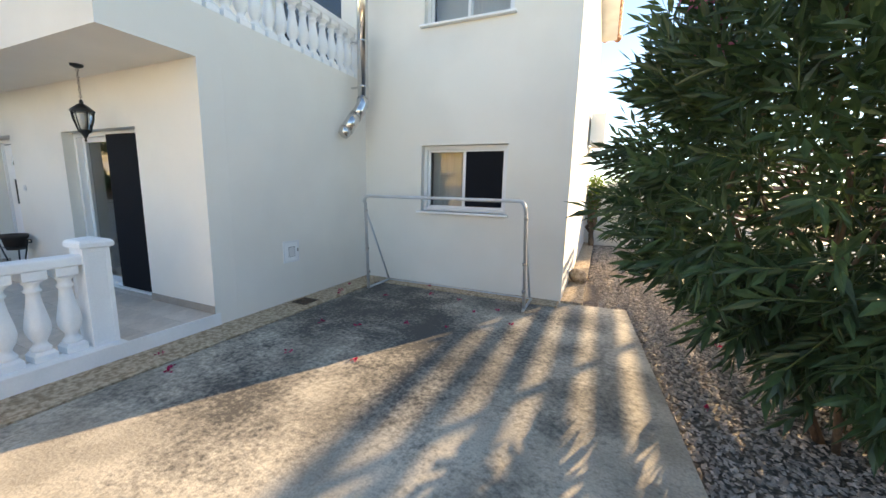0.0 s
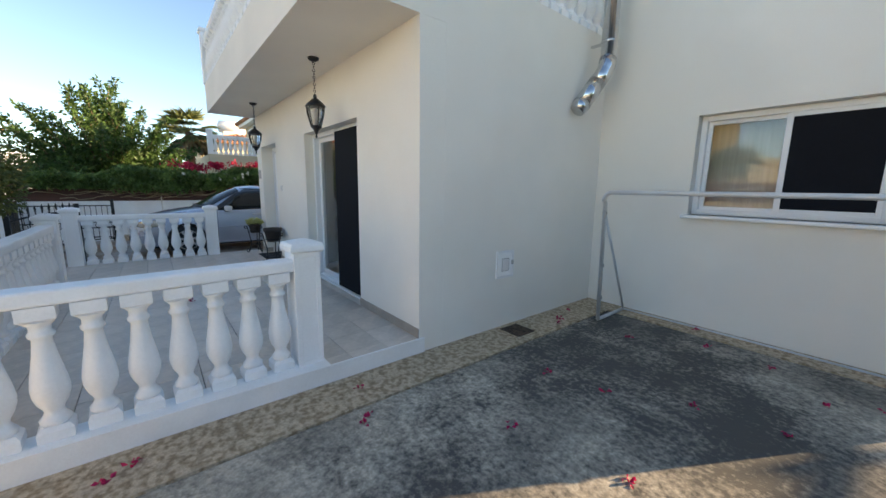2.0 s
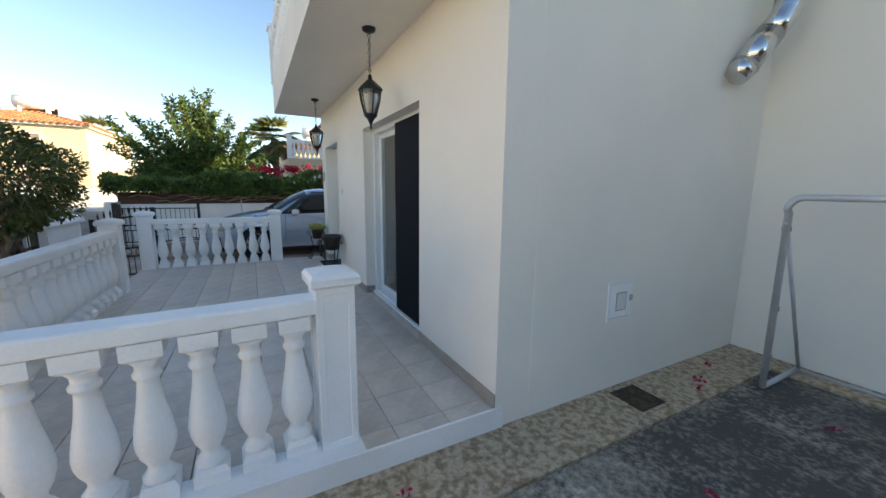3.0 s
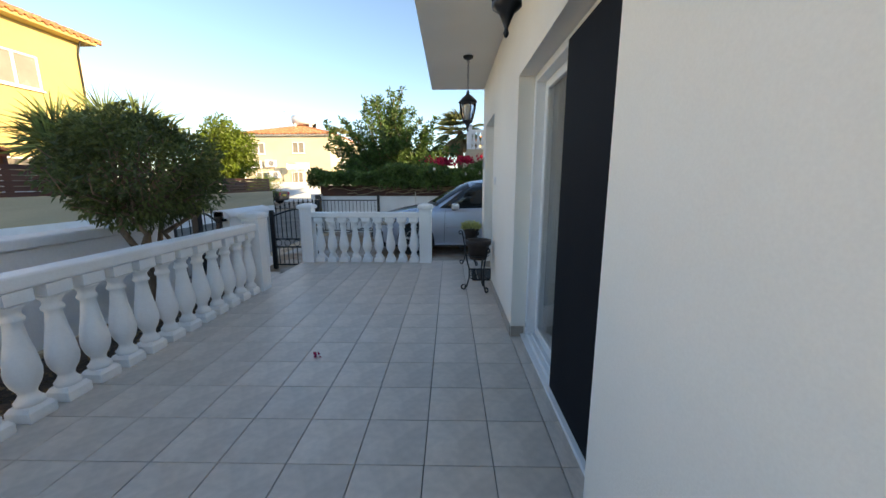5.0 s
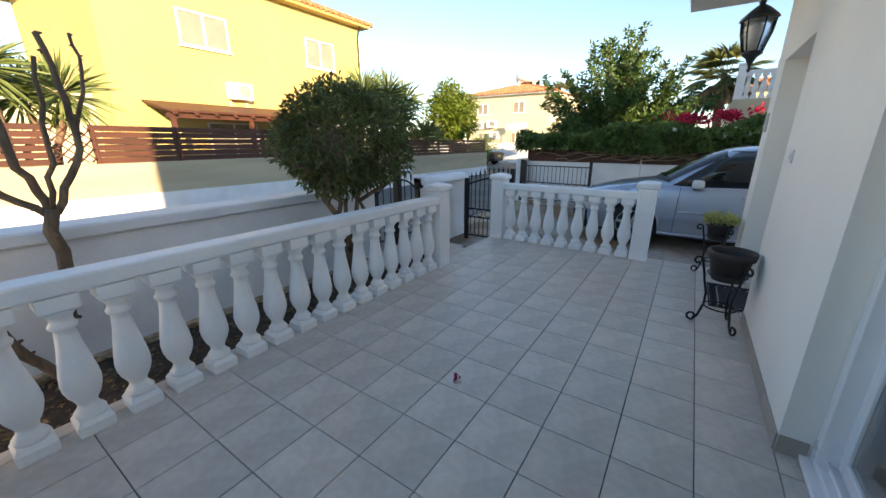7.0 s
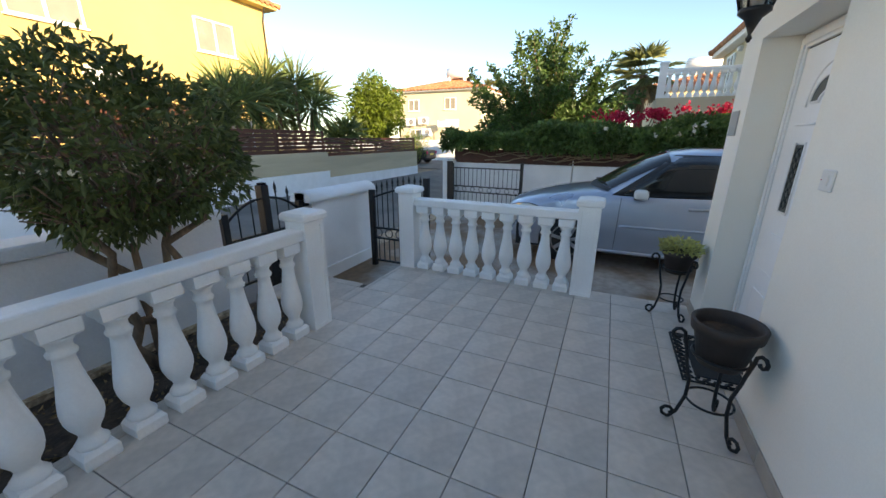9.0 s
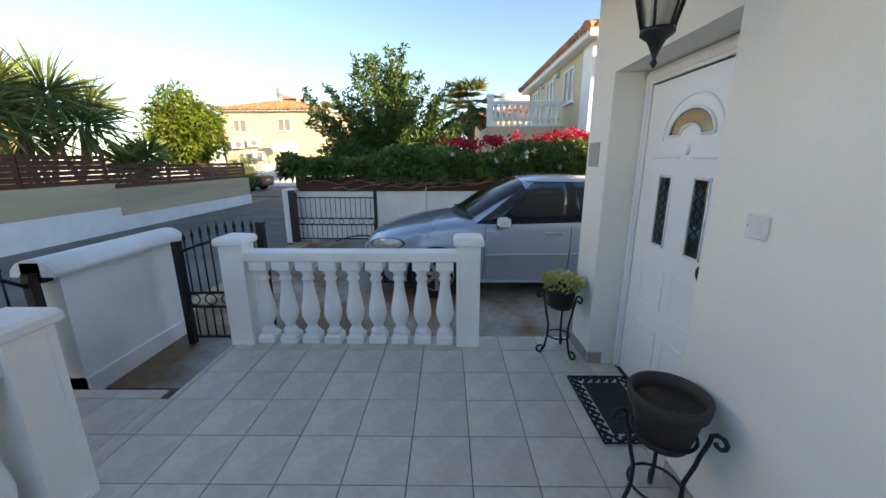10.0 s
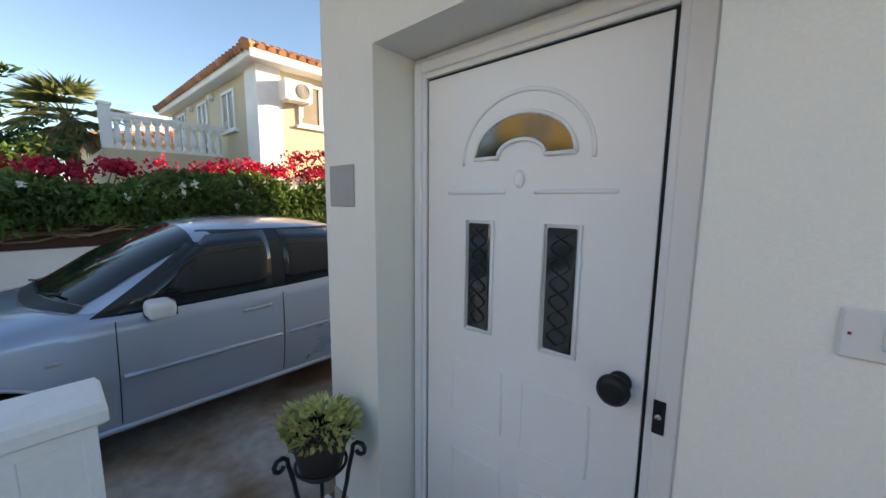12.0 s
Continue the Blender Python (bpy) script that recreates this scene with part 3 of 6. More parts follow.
# light switch and door plate
t = thing("light_switch", (-7.303, YF, 1.463), "white plastic light switch on the wall", "light switch")
part("plate", boxes((-0.043, 0.043, -0.009, 0, -0.04, 0.04), bevel=0.004), M["plastic"], t)
for dx in (0.012,):
    part("rocker", boxes((dx - 0.011, dx + 0.011, -0.014, -0.008, -0.02, 0.02), bevel=0.003), M["plastic"], t)
part("screw", boxes((-0.034, -0.030, -0.0105, -0.008, -0.002, 0.002)), M["petal"], t)
tagged(part("door_plate", boxes((-8.785, -8.62, YF - 0.008, YF, 1.63, 1.79), bevel=0.003), M["grey"]), "plain grey plate fixed to the wall beside the door", "plate")

# hatch, vent pipe, lamps
t = thing("meter_hatch", (XS, 3.415, 0.765), "small white metal hatch set in the wall", "hatch")
part("hatch_frame", boxes((0, 0.012, -0.125, 0.125, -0.135, -0.12), (0, 0.012, -0.125, 0.125, 0.12, 0.135), (0, 0.012, -0.125, -0.11, -0.12, 0.12), (0, 0.012, 0.11, 0.125, -0.12, 0.12)), M["alu"], t)
part("hatch_door", boxes((0, 0.007, -0.107, 0.107, -0.117, 0.117), bevel=0.003), M["white"], t)
part("recess", boxes((0.0005, 0.0085, -0.045, 0.06, -0.07, 0.06)), M["grey"], t)
part("cover", boxes((0.001, 0.011, -0.036, 0.053, -0.064, 0.052), bevel=0.002), M["plastic"], t)
part("latch", boxes((0.006, 0.018, 0.09, 0.118, -0.01, 0.035), bevel=0.003), M["steel"], t)

t = thing("flue_pipe", (-3.25, 4.70, 2.25), "shiny stainless steel flue pipe on the wall", "flue pipe")
part("riser", lathe(bmesh.new(), [(0.078, 0.60), (0.078, 4.2)], 24), M["steel"], t)
part("elbow", tubes([[(0, 0, 0.64), (-0.005, -0.01, 0.55), (-0.025, -0.05, 0.46), (-0.055, -0.11, 0.38)]], 0.088, 22), M["steel"], t)
part("outlet", tubes([[(-0.05, -0.10, 0.39), (-0.085, -0.18, 0.27), (-0.115, -0.25, 0.165)]], 0.092, 22), M["steel"], t)
part("end_cap", tubes([[(-0.114, -0.248, 0.168), (-0.128, -0.28, 0.12), (-0.14, -0.305, 0.08)]], 0.097, 22, 0.075), M["steel"], t)
for z in (0.60, 0.80, 1.42):
    part("clamp", lathe(bmesh.new(), [(0.082, z - 0.012), (0.087, z - 0.006), (0.087, z + 0.006), (0.082, z + 0.012)], 24), M["steel"], t)
for z in (0.80, 1.42):
    part("bracket", boxes((-0.20, -0.07, -0.02, 0.02, z - 0.01, z + 0.01)), M["steel"], t)


def lantern():
    t = thing("hanging_lantern", (-4.90, 2.12, 2.75), "black iron lantern hanging by a chain under the balcony", "lantern", "patio lanterns")
    part("ceiling_rose", lathe(bmesh.new(), [(0.02, -0.035), (0.05, -0.02), (0.055, 0)], 16), M["iron"], t)
    for i in range(9):
        a = arc((0, 0, -0.055 - i * 0.032), 0.012, 0, 360, 8, "xz" if i % 2 else "yz")
        part("chain_link", tubes([a], 0.003, 5), M["iron"], t)
    z = -0.335
    part("cap", lathe(bmesh.new(), [(0.004, z), (0.012, z - 0.01), (0.02, z - 0.03), (0.014, z - 0.04), (0.03, z - 0.05), (0.06, z - 0.075), (0.092, z - 0.105), (0.104, z - 0.125), (0.098, z - 0.13)][::-1], 6), M["iron"], t)
    part("shade", lathe(bmesh.new(), [(0.048, z - 0.31), (0.078, z - 0.2), (0.084, z - 0.13)], 6, closed=False), M["frosted"], t, "clear lantern glass")
    part("candle_tube", lathe(bmesh.new(), [(0.018, z - 0.3), (0.018, z - 0.2), (0.022, z - 0.17), (0.008, z - 0.14)], 12), M["plastic"], t)
    for i in range(6):
        a = 2 * math.pi * i / 6
        c, s = math.cos(a), math.sin(a)
        part("glazing_bar", tubes([[(0.088 * c, 0.088 * s, z - 0.13), (0.081 * c, 0.081 * s, z - 0.2), (0.05 * c, 0.05 * s, z - 0.315)]], 0.005, 5), M["iron"], t)
    part("finial", lathe(bmesh.new(), [(0.004, z - 0.43), (0.012, z - 0.415), (0.006, z - 0.40), (0.018, z - 0.37), (0.03, z - 0.345), (0.056, z - 0.325), (0.056, z - 0.31), (0.03, z - 0.305)], 12), M["iron"], t)
    return t


lamp = lantern()
copy_thing(lamp, pose(-7.52, 2.10, 2.75, 0, 0, 20))

# drain, goal frame
t = thing("drain_grate", (-3.27, 3.44, 0.125), "rusty square drain grate in the concrete strip", "drain")
part("rim", boxes((-0.15, 0.15, -0.15, -0.125, 0, 0.006), (-0.15, 0.15, 0.125, 0.15, 0, 0.006), (-0.15, -0.125, -0.125, 0.125, 0, 0.006), (0.125, 0.15, -0.125, 0.125, 0, 0.006)), M["strip"], t)
# no hole here: a thin black plate gives the drain's inner shade
part("pit", boxes((-0.125, 0.125, -0.125, 0.125, -0.0, 0.002)), M["dark"], t)
for i in range(9):
    part("bar", boxes((-0.12, 0.12, -0.115 + i * 0.0275, -0.10 + i * 0.0275, 0.002, 0.009)), M["grate"], t)

t = thing("goal_frame", (-1.9, 4.5, 0.11), "bare white tubular football goal without a net", "goal frame")
gl, gr, gz = -1.03, 1.22, 1.37
part("hoop", tubes([[(gl - 0.02, -0.12, 0.02), (gl, -0.21, gz - 0.1)] + [(gl + 0.08 - 0.08 * math.cos(radians(a)), -0.25, gz - 0.1 + 0.1 * math.sin(radians(a))) for a in range(15, 91, 15)] + [(gr - 0.08 + 0.08 * math.sin(radians(a)), -0.25, gz - 0.1 + 0.1 * math.cos(radians(a))) for a in range(0, 91, 15)] + [(gr, -0.21, gz - 0.12), (gr + 0.02, -0.06, 0.02)]], 0.021, 10), M["goal"], t)
for x, x2 in ((gl, gl - 0.02), (gr, gr + 0.02)):
    part("back_stay", tubes([[(x, -0.22, gz - 0.16), (x2 * 0.985, 0.42, 0.05)]], 0.013, 8), M["goal"], t)
    part("foot", tubes([[(x2, -0.12, 0.02), (x2, 0.46, 0.02)]], 0.019, 8), M["goal"], t)
    for z in (0.25, 0.6, 1.15):
        part("collar", tubes([[(x + (x2 - x) * (1 - z / gz) * 1.0, -0.21 + 0.11 * (1 - z / gz), z), (x + (x2 - x) * (1 - z / gz), -0.21 + 0.11 * (1 - z / gz) - 0.006, z + 0.03)]], 0.025, 10), M["grey"], t)
part("ground_bar", tubes([[(gl - 0.02, 0.46, 0.018), (0, 0.48, 0.018), (gr + 0.02, 0.46, 0.018)]], 0.013, 8), M["goal"], t)

# ---- plants ----
def leaf_mat(name, col, var=0.35, rough=0.45, trans=0.25, island=0.3):
    return mat(name, col, rough, var=var, scale=3, grain=25, bump=0.05, island=island, trans=trans)


LEAF = dict(
    oleander=leaf_mat("oleander_leaf", (0.072, 0.125, 0.05), rough=0.4, trans=0.18),
    topiary=leaf_mat("topiary_leaf", (0.145, 0.175, 0.05), rough=0.5, trans=0.35),
    lemon=leaf_mat("lemon_leaf", (0.16, 0.24, 0.03), rough=0.45, trans=0.35),
    tree=leaf_mat("tree_leaf", (0.10, 0.19, 0.05), rough=0.5, trans=0.35),
    hedge=leaf_mat("hedge_leaf", (0.15, 0.25, 0.07), rough=0.5, trans=0.3),
    yucca=leaf_mat("yucca_leaf", (0.20, 0.27, 0.09), rough=0.45, trans=0.2),
    palm=leaf_mat("palm_leaf", (0.30, 0.33, 0.13), rough=0.5, trans=0.45),
    dry=leaf_mat("dry_frond", (0.30, 0.20, 0.10), rough=0.8, trans=0.1),
    succulent=leaf_mat("variegated_leaf", (0.58, 0.58, 0.22), rough=0.5, trans=0.3, island=0.35),
    pink=leaf_mat("pink_flower", (0.70, 0.20, 0.36), rough=0.6, trans=0.35),
    red=leaf_mat("red_bract", (0.72, 0.02, 0.085), rough=0.6, trans=0.35),
    orange=leaf_mat("orange_bract", (0.65, 0.10, 0.03), rough=0.6, trans=0.35),
    white=leaf_mat("white_flower", (0.80, 0.80, 0.76), rough=0.6, trans=0.3, var=0.1, island=0.05),
)
RNG = np.random.default_rng(7)


def unit(v):
    return v / np.maximum(np.linalg.norm(v, axis=-1, keepdims=True), 1e-9)


def leaves(name, pos, way, length, width, material, parent=None, fold=0.25, droop=0.0, up=None):
    """One mesh of folded, pointed leaves: each at pos, growing along way."""
    n = len(pos)
    way = unit(np.asarray(way, float))
    rnd = RNG.normal(size=(n, 3)) if up is None else np.tile(np.array(up, float), (n, 1)) + 0.35 * RNG.normal(size=(n, 3))
    side = unit(np.cross(way, rnd))
    nor = np.cross(side, way)
    L = (np.asarray(length) * RNG.uniform(0.7, 1.25, n))[:, None]
    W = (np.asarray(width) * RNG.uniform(0.75, 1.2, n))[:, None]
    a = pos
    tip = pos + way * L + np.array((0, 0, -1.0)) * L * droop
    mid = pos + way * L * 0.5 + np.array((0, 0, -1.0)) * L * droop * 0.25
    b, c = mid + side * W * 0.5 + nor * W * fold, mid - side * W * 0.5 + nor * W * fold
    v = np.stack([a, b, tip, c, mid], 1).reshape(-1, 3)
    f = (np.arange(n)[:, None, None] * 5 + np.array([[0, 1, 4], [1, 2, 4], [0, 4, 3], [4, 2, 3]])[None]).reshape(-1, 3)
    me = bpy.data.meshes.new(name)
    me.from_pydata(v.tolist(), [], f.tolist())
    me.materials.append(material)
    ob = new(name, me)
    if parent is not None:
        ob.parent = parent
    return ob


def ball_points(n, c, r, shell=0.55, flat=0.0):
    """Points in an uneven ellipsoid, thicker towards its skin."""
    d = unit(RNG.normal(size=(n, 3)))
    lump = 1 + 0.10 * np.sin(d[:, 0] * 5 + 1) * np.cos(d[:, 1] * 4) + 0.08 * np.sin(d[:, 2] * 7 + d[:, 0] * 3)
    k = (shell + (1 - shell) * RNG.uniform(0, 1, n) ** 0.6) * lump
    return np.array(c) + d * k[:, None] * np.array(r), d


def limbs(paths, r0, r1, n=7):
    bm = bmesh.new()
    for p in paths:
        tube(bm, p, r0, n, r1)
    return bm


def wander(a, b, n=6, k=0.06):
    a, b = Vector(a), Vector(b)
    d = (b - a).length
    return [a.lerp(b, i / n) + (Vector(RNG.normal(size=3)) * k * d if 0 < i < n else Vector((0, 0, 0))) for i in range(n + 1)]


# oleander beside the yard
def oleander(loc, c, r, shoots, label, flowers=26):
    t = thing("oleander", loc, label, "shrub")
    for i in range(7):
        a = RNG.uniform(0, 6.28)
        tipp = (c[0] + 0.7 * r[0] * math.cos(a), c[1] + 0.7 * r[1] * math.sin(a), c[2] + RNG.uniform(-0.2, 0.6) * r[2])
        part("stem", tubes([wander((0.12 * math.cos(a), 0.12 * math.sin(a), 0), tipp, 6, 0.04)], 0.022, 7, 0.008), M["bark"], t)
    base, out = ball_points(shoots, c, r, 0.6)
    low = base[:, 2] < c[2] - 0.5 * r[2]
    way = unit(out * 1.0 + np.array((0, 0, 0.45)) + 0.35 * RNG.normal(size=base.shape))
    P, Wy, S = [], [], []
    for k in range(shoots):
        length = RNG.uniform(0.22, 0.42)
        m = 15
        for j in range(m):
            u = j / (m - 1)
            ang = j * 2.09 + RNG.uniform(0, 0.6)
            ax = way[k]
            s = unit(np.cross(ax, np.array((0.3, 0.2, 1.0))))
            q = np.cross(ax, s)
            spread = 1.25 - 0.75 * u
            P.append(base[k] + ax * length * (u - 0.35))
            Wy.append(ax * (0.35 + 0.7 * u) + spread * (math.cos(ang) * s + math.sin(ang) * q) * 0.75 + np.array((0, 0, -0.12)))
    leaves("crown", np.array(P), np.array(Wy), 0.16, 0.034, LEAF["oleander"], t, 0.18, 0.10)
    tw = limbs([[Vector(base[k] - way[k] * 0.3), Vector(base[k] + way[k] * 0.2)] for k in range(0, shoots, 2)], 0.006, 0.003, 4)
    part("twig", tw, mat("green_twig", (0.12, 0.16, 0.05), 0.6, var=0.2), t)["kind"] = "stuff"
    # flower heads on the side towards the house
    sel = [k for k in range(shoots) if out[k][0] < -0.6 and out[k][2] > 0.1][:flowers]
    fp, fw = [], []
    for k in sel:
        for j in range(12):
            fp.append(base[k] + way[k] * 0.24 + 0.035 * RNG.normal(size=3))
            fw.append(RNG.normal(size=3))
    leaves("blossom", np.array(fp), np.array(fw), 0.045, 0.045, LEAF["pink"], t)
    return t


OC = (1.68, 2.95)
oleander((*OC, -0.03), (0, 0, 1.88), (1.36, 1.36, 1.5), 1750, "large dark green oleander shrub with a few pink flowers", 12)

# clipped tree in the bed
t = thing("topiary_tree", (-6.63, -0.82, 0.17), "clipped round shrub on bare branching trunks", "tree")
for a, b in (((0, 0, 0), (0.05, 0.02, 0.85)), ((0.04, 0.03, 0), (0.30, 0.05, 1.05)), ((-0.04, 0, 0), (-0.22, -0.05, 0.98)), ((0, -0.03, 0.3), (-0.28, 0.1, 1.2)), ((0.02, 0, 0.35), (0.3, 0.0, 1.25))):
    part("trunk", tubes([wander(a, b, 5, 0.05)], 0.035, 8, 0.018), M["bark"], t)
tw = []
for i in range(90):
    d = unit(RNG.normal(size=3))
    tw.append(wander((0.1 * d[0], 0.1 * d[1], 1.0), (0.70 * d[0], 0.60 * d[1], 1.38 + 0.42 * d[2]), 4, 0.06))
part("branch", limbs(tw, 0.010, 0.004, 5), M["bark"], t)["kind"] = "stuff"
p, d = ball_points(8200, (0, 0, 1.38), (0.62, 0.57, 0.48), 0.66)
p[:, 2] = np.maximum(p[:, 2], 0.86 + 0.05 * RNG.normal(size=len(p)))
leaves("crown", p, d + 0.9 * RNG.normal(size=p.shape) + np.array((0, 0, -0.15)), 0.062, 0.024, LEAF["topiary"], t, 0.2, 0.1)

# pruned bare tree
t = thing("pruned_tree", (-4.54, -1.01, 0.17), "pruned bare tree with knobbly brown limbs", "tree")
KNOT = ((0, 0, 0), (-0.10, 0.0, 0.55), (-0.14, 0.02, 1.02))
for pts, r0, r1 in (
    (KNOT, 0.055, 0.045),
    (((0.0, 0.05, 0), (0.17, 0.08, 0.35), (0.24, 0.10, 0.75)), 0.042, 0.03),
    (((-0.14, 0.02, 1.0), (-0.06, 0.03, 1.25), (-0.03, 0.05, 1.60), (-0.10, 0.05, 1.85)), 0.032, 0.022),
    (((-0.14, 0.02, 1.0), (-0.30, -0.02, 1.25), (-0.34, -0.05, 1.60), (-0.28, -0.04, 1.92)), 0.030, 0.020),
    (((-0.13, 0.0, 0.98), (0.06, 0.0, 1.16), (0.20, 0.02, 1.38), (0.16, 0.02, 1.70)), 0.030, 0.018),
    (((0.24, 0.10, 0.74), (0.34, 0.10, 1.0), (0.22, 0.08, 1.30), (0.30, 0.06, 1.62)), 0.026, 0.016),
    (((-0.15, 0.02, 1.02), (-0.18, 0.10, 1.35), (-0.22, 0.12, 1.78)), 0.022, 0.014),
    (((-0.34, -0.05, 1.45), (-0.44, -0.08, 1.70), (-0.42, -0.08, 1.95)), 0.018, 0.011),
    (((0.20, 0.02, 1.36), (0.36, 0.0, 1.52), (0.40, 0.0, 1.78)), 0.017, 0.010),
    (((-0.04, 0.04, 1.50), (0.06, 0.05, 1.66), (0.05, 0.06, 1.88)), 0.015, 0.010),
    (((0.24, 0.10, 0.72), (0.12, 0.16, 0.95), (0.10, 0.18, 1.2)), 0.018, 0.012),
):
    q = []
    for i in range(len(pts) - 1):
        for j in range(4):
            q.append(Vector(pts[i]).lerp(Vector(pts[i + 1]), j / 4) + Vector(RNG.normal(size=3)) * 0.007)
    q.append(Vector(pts[-1]))
    r0, r1 = r0 * 0.68, r1 * 0.7
    bm = tubes([q], r0, 9, r1)
    for k in range(9):
        v = q[RNG.integers(1, len(q))]
        w = Vector(RNG.normal(size=3)).normalized()
        rr = r0 * 0.45
        tube(bm, [v, v + w * (r0 * 0.95), v + w * (r0 * 1.5)], rr, 6, rr * 0.5)
    part("limb", bm, M["bark"], t)


def yucca(loc, h, heads, label, spread=0.6, L=0.62):
    t = thing("yucca", loc, label, "yucca", "yuccas behind the fence")
    for k in range(heads):
        a = 2 * math.pi * k / heads + RNG.uniform(-0.4, 0.4)
        top = np.array((spread * math.cos(a), spread * math.sin(a) * 0.5, h * RNG.uniform(0.72, 1.0)))
        part("trunk", tubes([wander((0.1 * math.cos(a), 0.1 * math.sin(a), 0), top, 5, 0.03)], 0.07, 8, 0.05), M["bark"], t)
        n = 150
        d = unit(RNG.normal(size=(n, 3)) + np.array((0, 0, 0.35)))
        leaves("leaf_head", top + d * 0.05, d, L, 0.06, LEAF["yucca"], t, 0.2, 0.14)
    return t


yucca((-12.7, -7.5, 0.0), 2.75, 4, "spiky green yucca with several heads", 0.6, 1.0)
yucca((-14.6, -7.6, 0.0), 3.15, 6, "tall spiky yucca with several heads", 0.95, 1.05)
yucca((-16.6, -7.4, 0.0), 2.15, 3, "small spiky yucca beside the fence", 0.4, 0.8)
yucca((-5.6, -8.0, 0.0), 2.9, 4, "tall spiky yucca near the yellow house", 0.7, 0.8)


def leafy_tree(name, loc, c, r, n, leaf, size, label, trunk_h, category="tree", plumes=0, shell=0.5):
    t = thing(name, loc, label, category)
    part("trunk", tubes([wander((0, 0, 0), (0, 0, trunk_h), 5, 0.03)], 0.09, 9, 0.06), M["bark"], t)
    tw, P, D = [], [], []
    for i in range(26 + plumes):
        d = unit(RNG.normal(size=3) + np.array((0, 0, 0.5)))
        k = RNG.uniform(0.5, 1.0)
        e = np.array(c) + d * np.array(r) * k
        if i < plumes:
            a = 2 * math.pi * i / plumes
            e = np.array(c) + np.array((0.55 * r[0] * math.cos(a), r[1] * 0.95 * math.sin(a), r[2] * RNG.uniform(0.55, 1.35)))
        w = wander((0, 0, trunk_h * 0.8), e, 6, 0.05)
        tw.append(w)
        m = n // (2 * (26 + plumes))
        for j in range(m):
            u = RNG.uniform(0.3, 1.0)
            v = w[min(5, int(u * 6))].lerp(w[min(6, int(u * 6) + 1)], (u * 6) % 1)
            P.append(np.array(v) + RNG.normal(size=3) * 0.11 * (1.25 - u) * max(r))
            D.append(RNG.normal(size=3) + d)
    part("branch", limbs(tw, 0.03, 0.006, 5), M["bark"], t)["kind"] = "stuff"
    p, d = ball_points(n // 2, c, r, shell)
    leaves("crown", np.vstack([np.array(P), p]), np.vstack([np.array(D), d + RNG.normal(size=p.shape)]), size, size * 0.42, LEAF[leaf], t, 0.2, 0.1)
    return t


def feathery_tree(loc):
    """A loose tree of many upright plumes round a low dense heart."""
    t = thing("garden_tree", loc, "loose feathery green tree behind the hedge", "tree")
    part("trunk", tubes([wander((0, 0, 0), (0, 0, 1.2), 5, 0.03)], 0.09, 9, 0.06), M["bark"], t)
    tw, P, D = [], [], []
    for i in range(84):
        a = RNG.uniform(0, 6.28)
        tilt = abs(RNG.normal(0, 0.5)) if i % 2 else RNG.uniform(0.6, 1.25)
        d = np.array((math.sin(tilt) * math.cos(a), math.sin(tilt) * math.sin(a), math.cos(tilt)))
        L = (3.35 - 0.45 * tilt) * RNG.uniform(0.6, 1.08)
        o = np.array((0, 0.1, 1.15))
        w = wander(o, o + d * L + np.array((0, 0, 0.12)), 6, 0.03)
        tw.append(w)
        for j in range(290):
            u = RNG.uniform(0.28, 1.0)
            v = w[min(5, int(u * 6))].lerp(w[min(6, int(u * 6) + 1)], (u * 6) % 1)
            P.append(np.array(v) + RNG.normal(size=3) * (0.04 + 0.12 * (1 - u)))
            D.append(RNG.normal(size=3) + d * 0.9)
    part("branch", limbs(tw, 0.028, 0.005, 5), M["bark"], t)["kind"] = "stuff"
    p, d = ball_points(7500, (0, 0.1, 1.9), (1.5, 1.9, 0.7), 0.3)
    leaves("crown", np.vstack([np.array(P), p]), np.vstack([np.array(D), d + RNG.normal(size=p.shape)]), 0.15, 0.062, LEAF["tree"], t, 0.2, 0.1)
    return t


leafy_tree("lemon_tree", (-19.2, -7.7, 0.0), (0, 0, 2.75), (1.3, 1.1, 1.3), 13000, "lemon", 0.16, "bright yellow-green lemon tree behind the fence", 1.6)
feathery_tree((-17.0, -0.35, 0.0))
leafy_tree("round_bush", (-24.5, -8.9, 0.0), (0, 0, 1.2), (1.0, 1.0, 0.8), 2500, "lemon", 0.1, "low green bush at the corner of the lane", 0.5, "bush")


def palm(loc, h, label, L=1.5, fronds=26):
    t = thing("palm_tree", loc, label, "palm tree", "palm trees")
    part("trunk", tubes([wander((0, 0, 0), (0, 0, h), 6, 0.01)], 0.2, 12, 0.16), M["bark"], t)
    for k in range(fronds):
        a, e = RNG.uniform(0, 6.28), RNG.uniform(-1.1, 1.2)
        d = np.array((math.cos(a) * math.cos(e), math.sin(a) * math.cos(e), math.sin(e)))
        old = e < -0.45
        s = unit(np.cross(d, np.array((0, 0, 1.0))))
        P, D = [], []
        for j in range(34):
            w = (j / 33 - 0.5) * 2.2
            P.append(np.array((0, 0, h)) + d * L * 0.45)
            D.append(d * math.cos(w) + s * math.sin(w))
        leaves("frond", np.array(P), np.array(D), L * 0.66, 0.10, LEAF["dry" if old else "palm"], t, 0.1, 0.30)
        part("stalk", tubes([[(0, 0, h), tuple(np.array((0, 0, h)) + d * L * 0.46)]], 0.018, 5), LEAF["palm"], t)
    return t


palm((-23.0, 2.45, 0.0), 4.0, "fan palm with a skirt of dry fronds", 1.35)
palm((-42.0, -9.5, 0.0), 5.6, "tall palm beyond the far house", 1.8)
